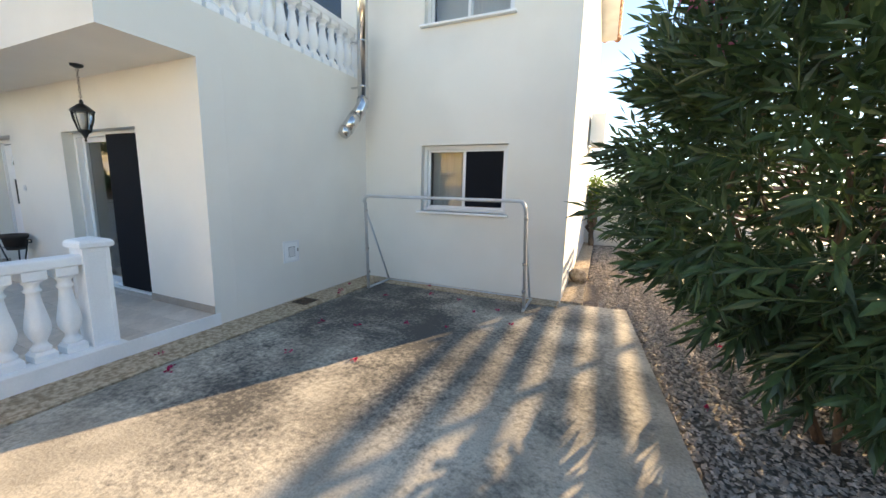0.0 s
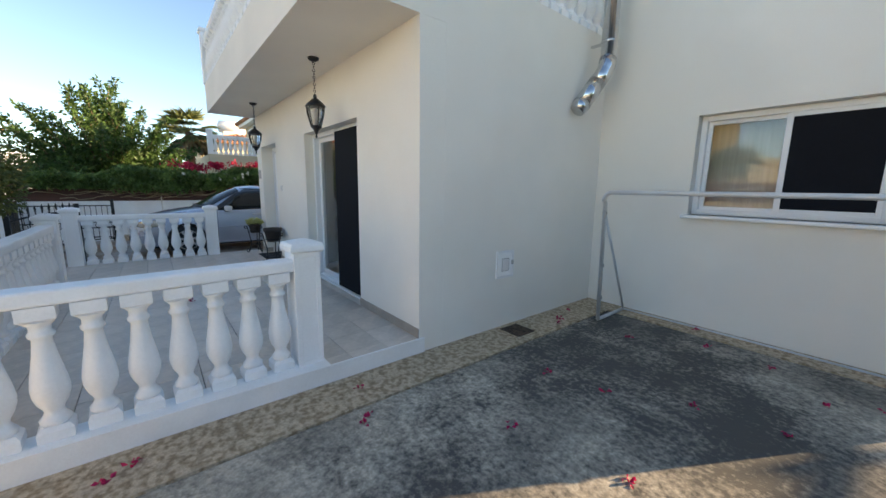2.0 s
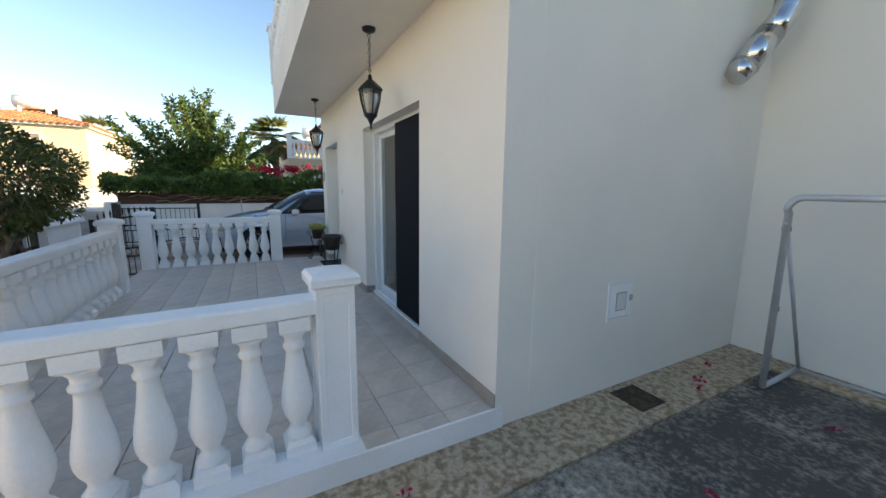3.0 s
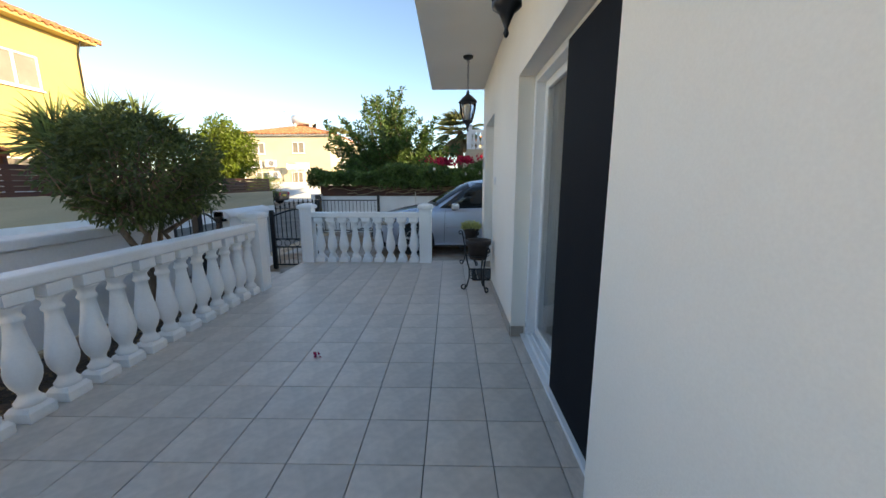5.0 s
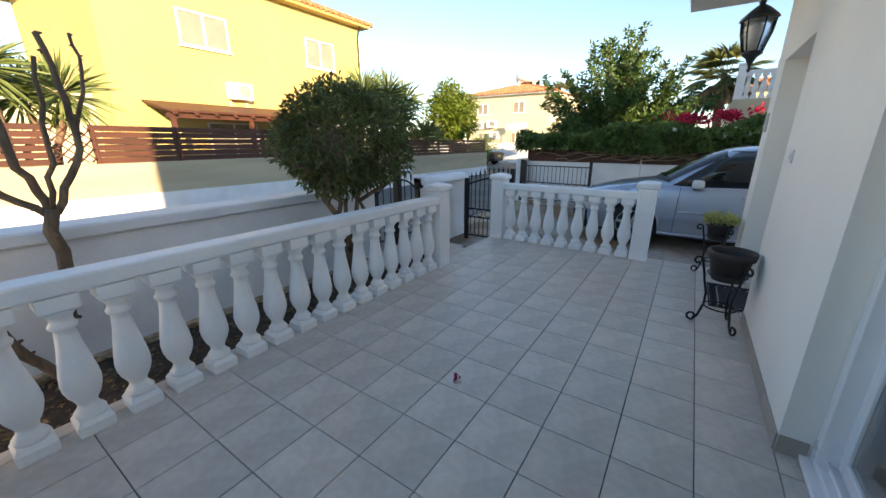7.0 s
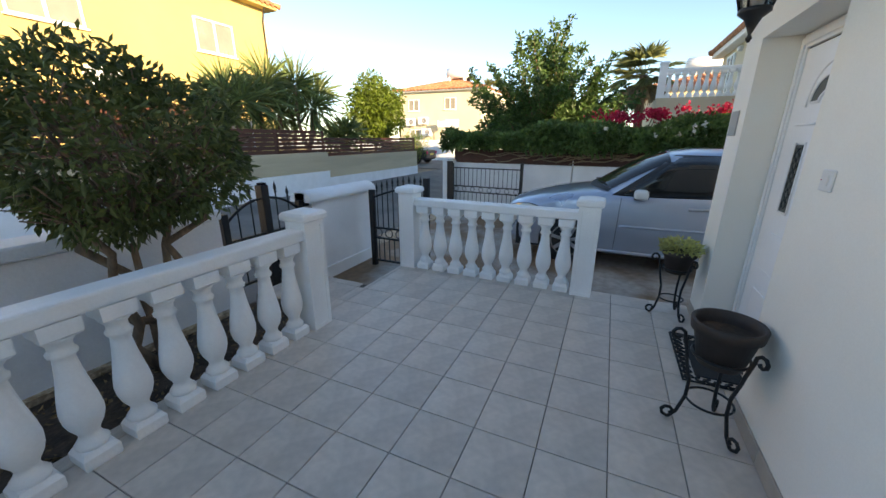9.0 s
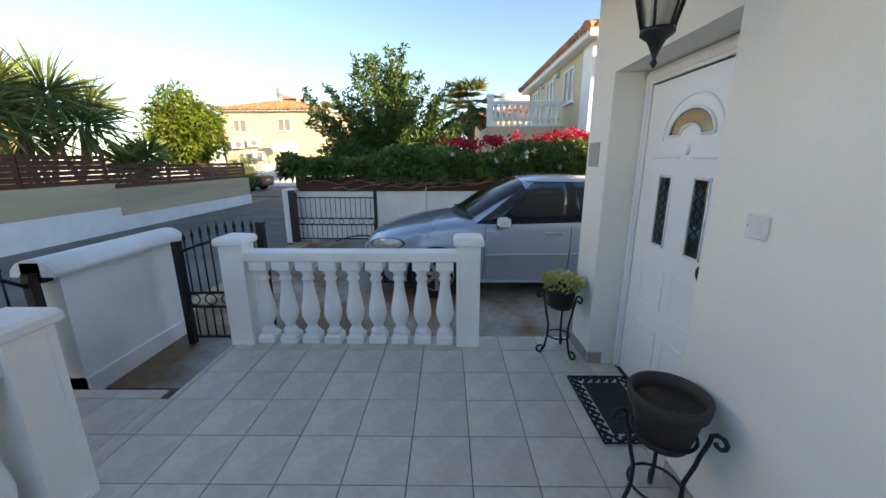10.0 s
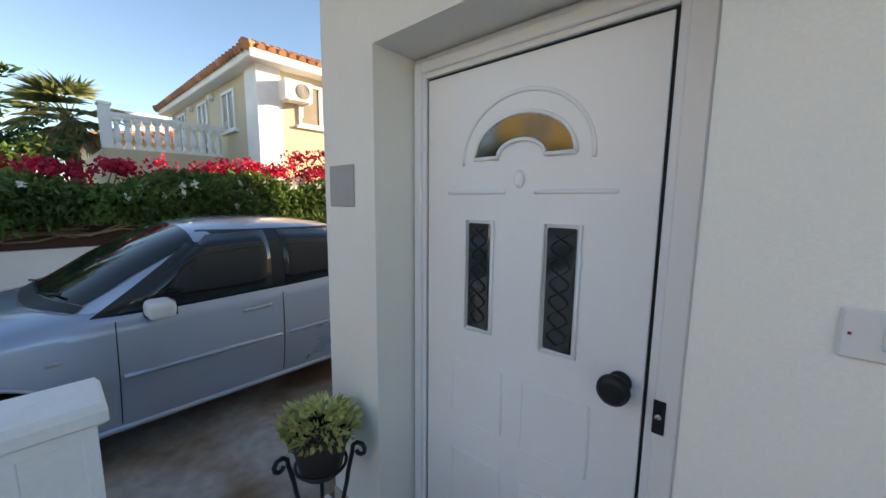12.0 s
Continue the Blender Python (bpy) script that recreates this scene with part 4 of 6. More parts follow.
palm((-42.0, -20.0, 0.0), 5.0, "palm beyond the far houses", 1.6)

# hedge on the drive wall, with bougainvillea
hedge = thing("hedge", (-13.75, 0, 0), "trimmed green climbing hedge on a brown panel with bare vines below", "hedge")
part("panel", boxes((-0.10, 0.06, -1.75, 9.0, 1.062, 1.36), bevel=0.01), M["slat"], hedge, "dark red-brown wooden panel")
vines = []
for i in range(46):
    y0 = RNG.uniform(-1.6, 8.5)
    vines.append(wander((0.15, y0, RNG.uniform(1.08, 1.3)), (0.22, y0 + RNG.uniform(0.5, 2.0), RNG.uniform(1.15, 1.5)), 7, 0.03))
part("vine", limbs(vines, 0.013, 0.008, 5), mat("dry_vine", (0.42, 0.32, 0.22), 0.9, var=0.3), hedge)["kind"] = "stuff"
n = 26000
y = RNG.uniform(-1.95, 9.0, n)
hgt = 1.72 + 0.05 * y.clip(-2, 4) + 0.09 * np.sin(y * 2.3) + 0.05 * np.sin(y * 5.1)
ang = RNG.uniform(-0.55, math.pi + 0.4, n)
rad = 0.72 + 0.28 * RNG.uniform(0, 1, n) ** 0.5
px = 0.42 * rad * np.cos(ang)
pz = 1.52 + (hgt - 1.48) * rad * np.sin(ang) + 0.03 * RNG.normal(size=n)
pz = np.maximum(pz, 1.30 + 0.10 * np.sin(y * 3.7) + 0.06 * RNG.normal(size=n))
dd = np.stack([np.cos(ang), np.zeros(n), np.sin(ang)], 1)
leaves("foliage", np.stack([px, y, pz], 1), dd + 0.8 * RNG.normal(size=(n, 3)), 0.125, 0.062, LEAF["hedge"], hedge, 0.2, 0.15)
part("core", box(bmesh.new(), -0.25, 0.2, -1.8, 9.0, 1.38, 1.62, 0.05), LEAF["hedge"], hedge)
k = RNG.uniform(1.0, 7.5, 40)
fp = np.stack([0.35 + 0.06 * RNG.normal(size=40), k, 1.55 + 0.35 * RNG.uniform(0, 1, 40)], 1)
fp2 = np.repeat(fp[:30], 10, 0) + np.array((0.05, 0, 0)) + 0.014 * RNG.normal(size=(300, 3))
leaves("white_blossom", fp2, RNG.normal(size=(300, 3)) + np.array((0.8, 0, 0)), 0.06, 0.045, LEAF["white"], hedge)
bou = thing("bougainvillea", (-14.2, 0, 0), "crimson bougainvillea flowering over the hedge", "bougainvillea")
cl = []
for i in range(150):
    yy = 1.3 + 7.2 * RNG.uniform(0, 1) ** 0.8
    rise = 0.55 * RNG.uniform(0, 1) ** 2 if yy > 4.6 else 0.1 * RNG.uniform(0, 1)
    cl.append((RNG.uniform(-0.1, 0.5), yy, 1.90 + 0.045 * (yy - 1) + RNG.uniform(-0.05, 0.10) + rise))
cl = np.array(cl)
pp = np.repeat(cl, 40, 0) + RNG.normal(size=(150 * 40, 3)) * np.array((0.07, 0.09, 0.045))
leaves("bract_mass", pp, RNG.normal(size=pp.shape), 0.065, 0.06, LEAF["red"], bou)["kind"] = "stuff"
part("branch", limbs([wander((0, c[1] * 0.9, 1.4), c, 4, 0.05) for c in cl[:40]], 0.012, 0.005, 5), M["bark"], bou)["kind"] = "stuff"
oc = np.array([(0.42 + 0.1 * RNG.normal(), RNG.uniform(0.8, 2.6), 1.75 + 0.12 * RNG.normal()) for _ in range(10)])
leaves("orange_bract_mass", np.repeat(oc, 14, 0) + 0.05 * RNG.normal(size=(140, 3)), RNG.normal(size=(140, 3)), 0.05, 0.04, LEAF["orange"], bou)["kind"] = "stuff"
# shrubs behind the shed
leafy_tree("back_hedge", (1.6, 14.6, 0.0), (0, 0, 1.6), (3.2, 0.8, 0.85), 7000, "hedge", 0.12, "rounded green hedge behind the shed", 0.8, "hedge")
leafy_tree("side_bush", (-0.08, 11.2, 0.05), (0, 0, 1.6), (0.2, 0.35, 0.45), 700, "lemon", 0.12, "bright green bush against the house wall", 0.5, "bush")

# ---- neighbouring houses ----
def house_window(t, face, a0, a1, z0, z1, at, out):
    """A two-sash window with its frame and sill on a far wall; face: axis along which the wall runs."""
    def bx(p, q, r, s, d0, d1):
        lo, hi = sorted((at + out * d0, at + out * d1))
        return (p, q, lo, hi, r, s) if face == "x" else (lo, hi, p, q, r, s)
    w = part("window", boxes(bx(a0 + 0.05, a1 - 0.05, z0 + 0.05, z1 - 0.05, 0.004, 0.02)), BLIND, t)
    mid = (a0 + a1) / 2
    part("frame", boxes(bx(a0, a1, z0, z0 + 0.06, 0, 0.05), bx(a0, a1, z1 - 0.06, z1, 0, 0.05), bx(a0, a0 + 0.06, z0 + 0.06, z1 - 0.06, 0, 0.05), bx(a1 - 0.06, a1, z0 + 0.06, z1 - 0.06, 0, 0.05), bx(mid - 0.04, mid + 0.04, z0 + 0.06, z1 - 0.06, 0, 0.045)), M["alu"], w)
    part("sill", boxes(bx(a0 - 0.06, a1 + 0.06, z0 - 0.05, z0 - 0.002, 0, 0.09)), M["white"], w)


BLIND = mat("shuttered_glass", (0.30, 0.27, 0.22), 0.25, var=0.08, scale=1.5, bump=0.0)


def ac_unit(loc, label, turn=0.0, s=1.0):
    """Outdoor unit on brackets, its fan side towards +y."""
    t = thing("air_conditioner", loc, label, "air conditioner", "outdoor air conditioners", turn)
    part("case", box(bmesh.new(), -0.42 * s, 0.42 * s, 0.03, 0.34, 0.0, 0.56 * s, 0.02, 2), M["white"], t)
    bm = lathe(bmesh.new(), [(0.21 * s, 0), (0.21 * s, 0.012), (0.19 * s, 0.014)], 24)
    bmesh.ops.transform(bm, matrix=pose(-0.12 * s, 0.34, 0.28 * s, -90), verts=bm.verts)
    part("fan_grille", bm, M["grey"], t)
    rings = [[(-0.12 * s + r * math.cos(a * math.pi / 10), 0.358, 0.28 * s + r * math.sin(a * math.pi / 10)) for a in range(21)] for r in (0.06 * s, 0.11 * s, 0.16 * s, 0.2 * s)]
    part("guard", tubes(rings, 0.004, 4), M["iron"], t)
    for dx in (-0.3, 0.3):
        part("bracket", boxes((dx * s - 0.02, dx * s + 0.02, 0.0, 0.36, -0.03, 0.0), (dx * s - 0.02, dx * s + 0.02, 0.0, 0.03, -0.25, -0.03)), M["plastic"], t)
    return t


# yellow house across the lane
YY = -12.5
t = thing("yellow_house", (0, 0, 0), "two-storey yellow rendered house with a terracotta roof", "house")
part("wall", boxes((-18.33, -8.3, -21.0, YY, 0.0, 6.75)), M["yellow"], t)
part("wall", boxes((-8.3, -5.0, -21.0, -14.2, 0.0, 3.2)), M["cream"], t)
part("fascia", boxes((-18.73, -7.9, -21.4, YY + 0.4, 6.75, 6.89), bevel=0.02), M["yellow"], t)
hip_roof("roof", -18.33, -8.3, -21.0, YY, 6.89, 1.9, 0.5, 0.26, parent=t)
house_window(t, "x", -11.98, -10.39, 4.56, 5.63, YY, 1)
house_window(t, "x", -16.70, -15.18, 4.62, 5.74, YY, 1)
house_window(t, "x", -17.0, -14.9, 1.15, 2.3, YY, 1)
house_window(t, "x", -12.6, -10.8, 0.9, 2.2, YY, 1)
part("downpipe", tubes([[(-18.13, YY + 0.3, 6.75), (-18.18, YY + 0.08, 6.25), (-18.23, YY + 0.06, 3.0), (-18.13, YY + 0.06, 0.1)]], 0.03, 6), M["iron"], t)
ac_unit((-12.02, YY, 3.01), "white outdoor air conditioner on the yellow wall")
t = thing("pergola", (-11.4, YY, 0), "dark brown wooden lean-to canopy on the yellow house", "pergola")
bm = bmesh.new()
vs = [bm.verts.new(p) for p in ((-2.4, 0.02, 2.78), (2.4, 0.02, 2.78), (2.4, 1.9, 2.42), (-2.4, 1.9, 2.42), (-2.4, 0.02, 2.72), (2.4, 0.02, 2.72), (2.4, 1.9, 2.36), (-2.4, 1.9, 2.36))]
for f in ((0, 1, 2, 3), (7, 6, 5, 4), (0, 4, 5, 1), (1, 5, 6, 2), (2, 6, 7, 3), (3, 7, 4, 0)):
    bm.faces.new([vs[i] for i in f])
part("canopy", bm, M["slat"], t)
for x in np.linspace(-2.3, 2.3, 9):
    part("rafter", tubes([[(x, 0.05, 2.68), (x, 1.98, 2.31)]], 0.045, 4), M["slat"], t)
part("beam", boxes((-2.45, 2.45, 1.7, 1.8, 2.2, 2.32)), M["slat"], t)
for x in (-2.3, 0.0, 2.3):
    part("post", boxes((x - 0.06, x + 0.06, 1.69, 1.81, 0.0, 2.2)), M["slat"], t)

# beige wall and slatted fence along the lane
wl = boxes((-14.95, 9.0, -6.95, -6.7, -0.05, 1.16), (-21.0, -14.95, -6.95, -6.7, -0.05, 1.02))
tagged(part("wall_beige", wl, M["beige"]), "beige rendered garden wall across the lane", "wall", kind="structure")
tagged(part("wall_plinth", boxes((-14.95, 9.0, -6.7, -6.67, -0.05, 0.58), (-21.0, -14.95, -6.7, -6.67, -0.05, 0.36)), M["white"]), "white painted foot of the beige wall", "wall", kind="structure")
tagged(part("wall_corner", boxes((-21.0, -20.75, -16.0, -6.95, -0.05, 1.02)), M["beige"]), "beige garden wall turning the corner", "wall", kind="structure")


def slat_mesh(L, h):
    me = bpy.data.meshes.new("slat")
    bm = box(bmesh.new(), -L / 2, L / 2, -0.012, 0.012, -h / 2, h / 2, 0.003)
    bm.to_mesh(me)
    bm.free()
    me.materials.append(M["slat"])
    return me


def slat_fence(label, x0, x1, y, z, h, rows, turn=0.0, group="slatted fences", lattice=(), bay=1.9, sh=0.095):
    """Horizontal boards in bays between posts."""
    L = abs(x1 - x0)
    t = thing("fence", (x0, y, z), label, "fence", group, turn)
    n = max(1, round(L / bay))
    me = slat_mesh(L / n - 0.02, sh)
    for i in range(n + 1):
        part("post", boxes((i * L / n - 0.035, i * L / n + 0.035, 0.014, 0.084, 0, h)), M["slat"], t)
    for i in range(n):
        if i in lattice:
            for s in (-1, 1):
                q = []
                for k in range(-6, 14):
                    x = i * L / n + k * 0.16
                    a, b = (x, -s * 0.006, 0.03), (x + (h - 0.06), -s * 0.006, h - 0.03)
                    if s < 0:
                        a, b = (x + (h - 0.06), 0.006, 0.03), (x, 0.006, h - 0.03)
                    lo, hi = i * L / n + 0.04, i * L / n + 0.55
                    pa, pb = Vector(a), Vector(b)
                    f = [max(0, min(1, (v - pa.x) / (pb.x - pa.x))) for v in (lo, hi)]
                    f.sort()
                    if f[1] - f[0] > 0.05:
                        q.append([pa.lerp(pb, f[0]), pa.lerp(pb, f[1])])
                part("lattice", tubes(q, 0.014, 4), M["slat"], t)
            part("post", boxes((i * L / n + 0.55, i * L / n + 0.62, 0.014, 0.084, 0, h)), M["slat"], t)
            w = L / n - 0.63
            for k in range(rows):
                part("slat", boxes((i * L / n + 0.6, (i + 1) * L / n - 0.01, -0.012, 0.012, (k + 0.5) * h / rows - sh / 2, (k + 0.5) * h / rows + sh / 2)), M["slat"], t)
            continue
        for k in range(rows):
            o = new("slat", me)
            o.parent = t
            o.location = ((i + 0.5) * L / n, 0, (k + 0.5) * h / rows)
    return t


slat_fence("red-brown slatted wooden fence on the beige wall", 9.0, -14.95, -6.82, 1.16, 0.66, 6, 180, lattice=(8,))
slat_fence("red-brown slatted wooden fence at the end of the lane wall", -14.95, -21.0, -6.82, 1.02, 0.60, 5, 180)
# fence east of the yard: boards run along the boundary
bm = boxes((3.6, 3.8, -1.1, 14.0, -0.05, 0.85), bevel=0.01)
tagged(part("wall_east_yard", bm, M["coping"]), "low white wall beside the gravel", "wall", kind="structure")
slat_fence("brown slatted wooden fence on the yard wall", 3.7, 17.7, 0.0, 0.85, 1.75, 10, 90, bay=2.3, sh=0.12)

# far house at the end of the lane
tagged(part("wall_junction", boxes((-33.1, -32.9, -15.5, -8.6, 0.0, 1.45), bevel=0.01), M["coping"]), "white garden wall in front of the far house", "wall", kind="structure")
t = thing("basketball_hoop", (-33.3, -10.9, 0.0), "grey basketball hoop on a pole behind the wall", "basketball hoop")
part("pole", tubes([[(0, 0.15, 0), (0, 0.05, 2.4), (0, 0, 2.75)]], 0.04, 8), M["grey"], t)
part("backboard", box(bmesh.new(), 0.05, 0.09, -0.42, 0.42, 2.45, 2.98, 0.12, 3), M["plastic"], t)
t = thing("far_house", (0, 0, 0), "cream two-storey house with a terracotta roof across the junction", "house")
part("wall", boxes((-44.0, -34.0, -15.2, -8.0, 0.0, 5.2)), M["cream"], t)
part("wing", boxes((-42.0, -36.5, -8.0, -5.6, 0.0, 2.5)), M["cream"], t)
part("fascia", boxes((-44.3, -33.7, -15.5, -7.7, 5.2, 5.32)), M["white"], t)
hip_roof("roof", -44.0, -34.0, -15.2, -8.0, 5.32, 1.15, 0.45, 0.3, parent=t)
for a, b, c, d in ((-14.4, -13.4, 3.75, 4.65), (-11.1, -10.1, 3.8, 4.7), (-11.3, -10.2, 1.4, 2.3), (-14.3, -13.3, 1.4, 2.3)):
    house_window(t, "y", a, b, c, d, -34.0, 1)
for a, b, c, d in ((-37.6, -36.6, 3.3, 5.0), (-40.5, -39.4, 3.7, 4.7)):
    house_window(t, "x", a, b, c, d, -8.0, 1)
part("balcony", boxes((-42.0, -36.5, -5.75, -5.6, 2.5, 3.4), (-36.65, -36.5, -8.0, -5.75, 2.5, 3.4)), M["white"], t)
for x, yy, z in ((-33.95, -12.9, 3.0), (-33.95, -12.6, 2.1), (-33.95, -14.1, 2.9)):
    ac_unit((x, yy, z - 0.3), "white outdoor air conditioner on the far house", -90)
t = thing("water_tank", (-37.2, -11.3, 6.2), "white water tank with a solar panel on the far roof", "water tank")
bm = lathe(bmesh.new(), [(0.2, -1.0), (0.42, -0.9), (0.42, 0.9), (0.2, 1.0)], 18)
bmesh.ops.transform(bm, matrix=pose(0, 0, 0.75, 90), verts=bm.verts)
part("tank", bm, M["white"], t)
part("stand", boxes((-0.3, 0.3, -0.7, -0.62, 0.0, 0.5), (-0.3, 0.3, 0.62, 0.7, 0.0, 0.5)), M["plastic"], t)
part("panel", boxes((-0.75, -0.65, -0.9, 0.9, 0.0, 0.55), bevel=0.01), M["iron"], t)
t = thing("roof_antenna", (-38.5, -13.4, 6.2), "thin roof antenna on the far house", "antenna")
part("mast", tubes([[(0, 0, 0), (0, 0, 1.7)]], 0.02, 6), M["plastic"], t)
part("dish", lathe(bmesh.new(), [(0.02, 1.65), (0.16, 1.72), (0.17, 1.74)], 12), M["white"], t)
bm = boxes((-31.2, -31.0, -30.0, -4.0, 0.0, 1.35))
tagged(part("wall_junction", bm, M["coping"]), "white garden wall at the end of the lane", "wall", kind="structure")
t = thing("basketball_hoop", (-31.6, -9.4, 0), "free-standing white basketball backboard", "basketball hoop")
part("pole", tubes([[(0, 0, 0), (0, 0, 2.3)]], 0.04, 8), M["plastic"], t)
part("backboard", boxes((0.0, 0.04, -0.55, 0.55, 2.2, 2.95), bevel=0.01), M["plastic"], t)
part("ring", tubes([arc((0.28, 0, 2.35), 0.22, 0, 360, 16, "xy")], 0.012, 5), M["roof"], t)

# neighbour behind the hedge
NX, NY = -15.25, 4.75
t = thing("neighbour_house", (0, 0, -0.3), "cream two-storey house with white corner pilaster and tiled eaves", "house")
part("wall", boxes((-22.0, NX, NY, 13.0, 0.0, 4.6)), M["cream"], t)
part("pilaster", boxes((NX - 0.55, NX + 0.06, NY - 0.06, NY + 0.42, 0.0, 4.6)), M["white"], t)
part("fascia", boxes((-22.4, NX + 0.35, NY - 0.28, 13.3, 4.6, 4.78), bevel=0.02), M["white"], t)
hip_roof("roof", -22.0, NX, NY, 13.0, 4.78, 1.5, 0.36, 0.2, parent=t)
house_window(t, "y", 5.55, 6.6, 3.55, 4.45, NX, 1)
house_window(t, "x", -17.3, -16.5, 3.5, 4.4, NY, -1)
house_window(t, "x", -19.2, -18.4, 2.75, 4.45, NY, -1)
house_window(t, "x", -21.2, -20.4, 2.75, 4.45, NY, -1)
for x in (-18.0, -19.8):
    bm = bmesh.new()
    tube(bm, [(x, NY, 4.45), (x, NY - 0.12, 4.42)], 0.1, 8, 0.06)
    part("wall_light", bm, M["plastic"], t)
part("balcony_wall", boxes((-21.6, -17.2, 2.55, NY - 0.002, 1.85, 2.93)), M["cream"], t)
balustrade("white balcony balustrade of the neighbour house", (-17.27, 2.62), (-17.27, 4.74), 2.63, (0,), 12, 0.62, BAL_S, group="neighbour balustrades")
ac_unit((NX + 0.0, 5.42, 3.68), "white air conditioner under the neighbour's eaves", -90, 0.72)
ac_unit((NX + 0.02, 4.55, 1.8), "white air conditioner low on the neighbour's wall", -90, 0.8)
t = thing("back_house", (0, 0, 0), "distant cream house with a terracotta roof", "house")
part("wall", boxes((-40.0, -30.0, 3.5, 12.0, 0.0, 4.3)), M["cream"], t)
hip_roof("roof", -40.0, -30.0, 3.5, 12.0, 4.3, 1.3, 0.5, 0.3, parent=t)
t2 = thing("water_tank", (-33.0, 6.0, 5.0), "white water tank on a distant roof", "water tank")
bm = lathe(bmesh.new(), [(0.2, -1.0), (0.42, -0.9), (0.42, 0.9), (0.2, 1.0)], 18)
bmesh.ops.transform(bm, matrix=pose(0, 0, 0.75, 90), verts=bm.verts)
part("tank", bm, M["white"], t2)
part("stand", boxes((-0.3, 0.3, -0.7, 0.7, 0.0, 0.42)), M["plastic"], t2)


# ---- the car ----
PAINT = mat("silver_blue_paint", (0.42, 0.49, 0.60), 0.3, 0.6, var=0.03, scale=2, grain=300, bump=0.0, coat=1.0)
CARGLASS = mat("dark_car_glass", (0.012, 0.014, 0.015), 0.05, var=0.02, bump=0.0, spec=0.5, coat=0.2)
LAMPGLASS = mat("headlamp_lens", (0.62, 0.58, 0.50), 0.12, 0.3, var=0.15, scale=18, bump=0.0, coat=1.0)
TRIM = mat("black_trim", (0.02, 0.02, 0.022), 0.5, var=0.1, bump=0.0)
ALLOY = mat("alloy_wheel", (0.55, 0.56, 0.58), 0.3, 0.9, var=0.08, scale=12, bump=0.02)


def lerp_table(tab, u):
    return float(np.interp(u, [a for a, _ in tab], [b for _, b in tab]))


TOPZ = [(0, 0.55), (0.04, 0.66), (0.12, 0.735), (0.3, 0.80), (0.6, 0.875), (0.9, 0.925), (1.22, 0.96), (3.75, 1.02), (4.1, 1.02), (4.35, 0.985), (4.46, 0.88), (4.5, 0.6)]
HALFW = [(0, 0.36), (0.04, 0.48), (0.12, 0.60), (0.3, 0.735), (0.5, 0.805), (0.75, 0.85), (1.3, 0.862), (3.2, 0.862), (3.9, 0.84), (4.3, 0.77), (4.45, 0.68), (4.5, 0.60)]
BELT = [(0, 0.50), (0.1, 0.60), (0.45, 0.73), (0.9, 0.82), (1.3, 0.87), (3.4, 0.95), (4.2, 0.94), (4.5, 0.6)]
ROOFZ = [(1.10, 0.945), (1.25, 1.03), (1.5, 1.19), (1.75, 1.325), (1.95, 1.405), (2.2, 1.438), (2.5, 1.447), (2.8, 1.435), (3.05, 1.40), (3.3, 1.31), (3.55, 1.19), (3.80, 1.04), (3.9, 1.0)]
CABW = [(1.10, 0.70), (1.4, 0.76), (1.8, 0.79), (2.6, 0.80), (3.2, 0.78), (3.9, 0.70)]
WHEELS = (0.93, 3.50)


def under(u):
    z = 0.20 if 0.25 < u < 4.25 else 0.26
    for w in WHEELS:
        if abs(u - w) < 0.36:
            z = max(z, 0.30 + math.sqrt(0.36 ** 2 - (u - w) ** 2))
    return z


def cab(u, a):
    """A point of the cabin's skin at length u and angle a from the top (0) to the belt (90)."""
    b, h, w = 0.88 + 0.02 * (u - 1), lerp_table(ROOFZ, u), lerp_table(CABW, u)
    s, c = math.sin(radians(a)), math.cos(radians(a))
    k = max(0.0, min(1.0, (2.0 - u) / 0.9)) * 0.24 - max(0.0, min(1.0, (u - 3.0) / 0.9)) * 0.2
    return (w * s ** 0.62, u + k * s * s, b + max(0.0, h - b) * max(c, 0) ** 0.42)


def cab_at(u, z, off=0.004):
    b, h = 0.88 + 0.02 * (u - 1), lerp_table(ROOFZ, u)
    c = max(0.0, min(1.0, (z - b) / max(h - b, 0.01))) ** (1 / 0.42)
    return cab(u, math.degrees(math.acos(c)))[0] + off


def grid_mesh(rows, flip=False):
    bm = bmesh.new()
    v = [[bm.verts.new(p) for p in r] for r in rows]
    for i in range(len(v) - 1):
        for j in range(len(v[0]) - 1):
            f = (v[i][j], v[i][j + 1], v[i + 1][j + 1], v[i + 1][j])
            bm.faces.new(f[::-1] if flip else f).smooth = True
    return bm


def patch(corners, n=8, m=5, side=1, off=0.004):
    """A side pane spread between four (length, height) corners on the cabin's skin."""
    (a, b, c, d), rows = corners, []
    for i in range(n + 1):
        u = i / n
        row = []
        for j in range(m + 1):
            v = j / m
            y = (a[0] * (1 - u) + d[0] * u) * (1 - v) + (b[0] * (1 - u) + c[0] * u) * v
            z = (a[1] * (1 - u) + d[1] * u) * (1 - v) + (b[1] * (1 - u) + c[1] * u) * v
            row.append((side * cab_at(y, z, off), y, z))
        rows.append(row)
    bm = grid_mesh(rows)
    bmesh.ops.recalc_face_normals(bm, faces=bm.faces)
    bmesh.ops.solidify(bm, geom=bm.faces[:], thickness=0.004)
    return bm


def side_x(u, z):
    """Half width of the lower body at length u and height z."""
    w, lo, b = lerp_table(HALFW, u), 0.2, lerp_table(BELT, u)
    k = (z - lo) / max(b - lo, 0.05)
    return w * (0.955 + 0.045 * math.sin(math.pi * min(1, max(0, k)) ** 0.8))


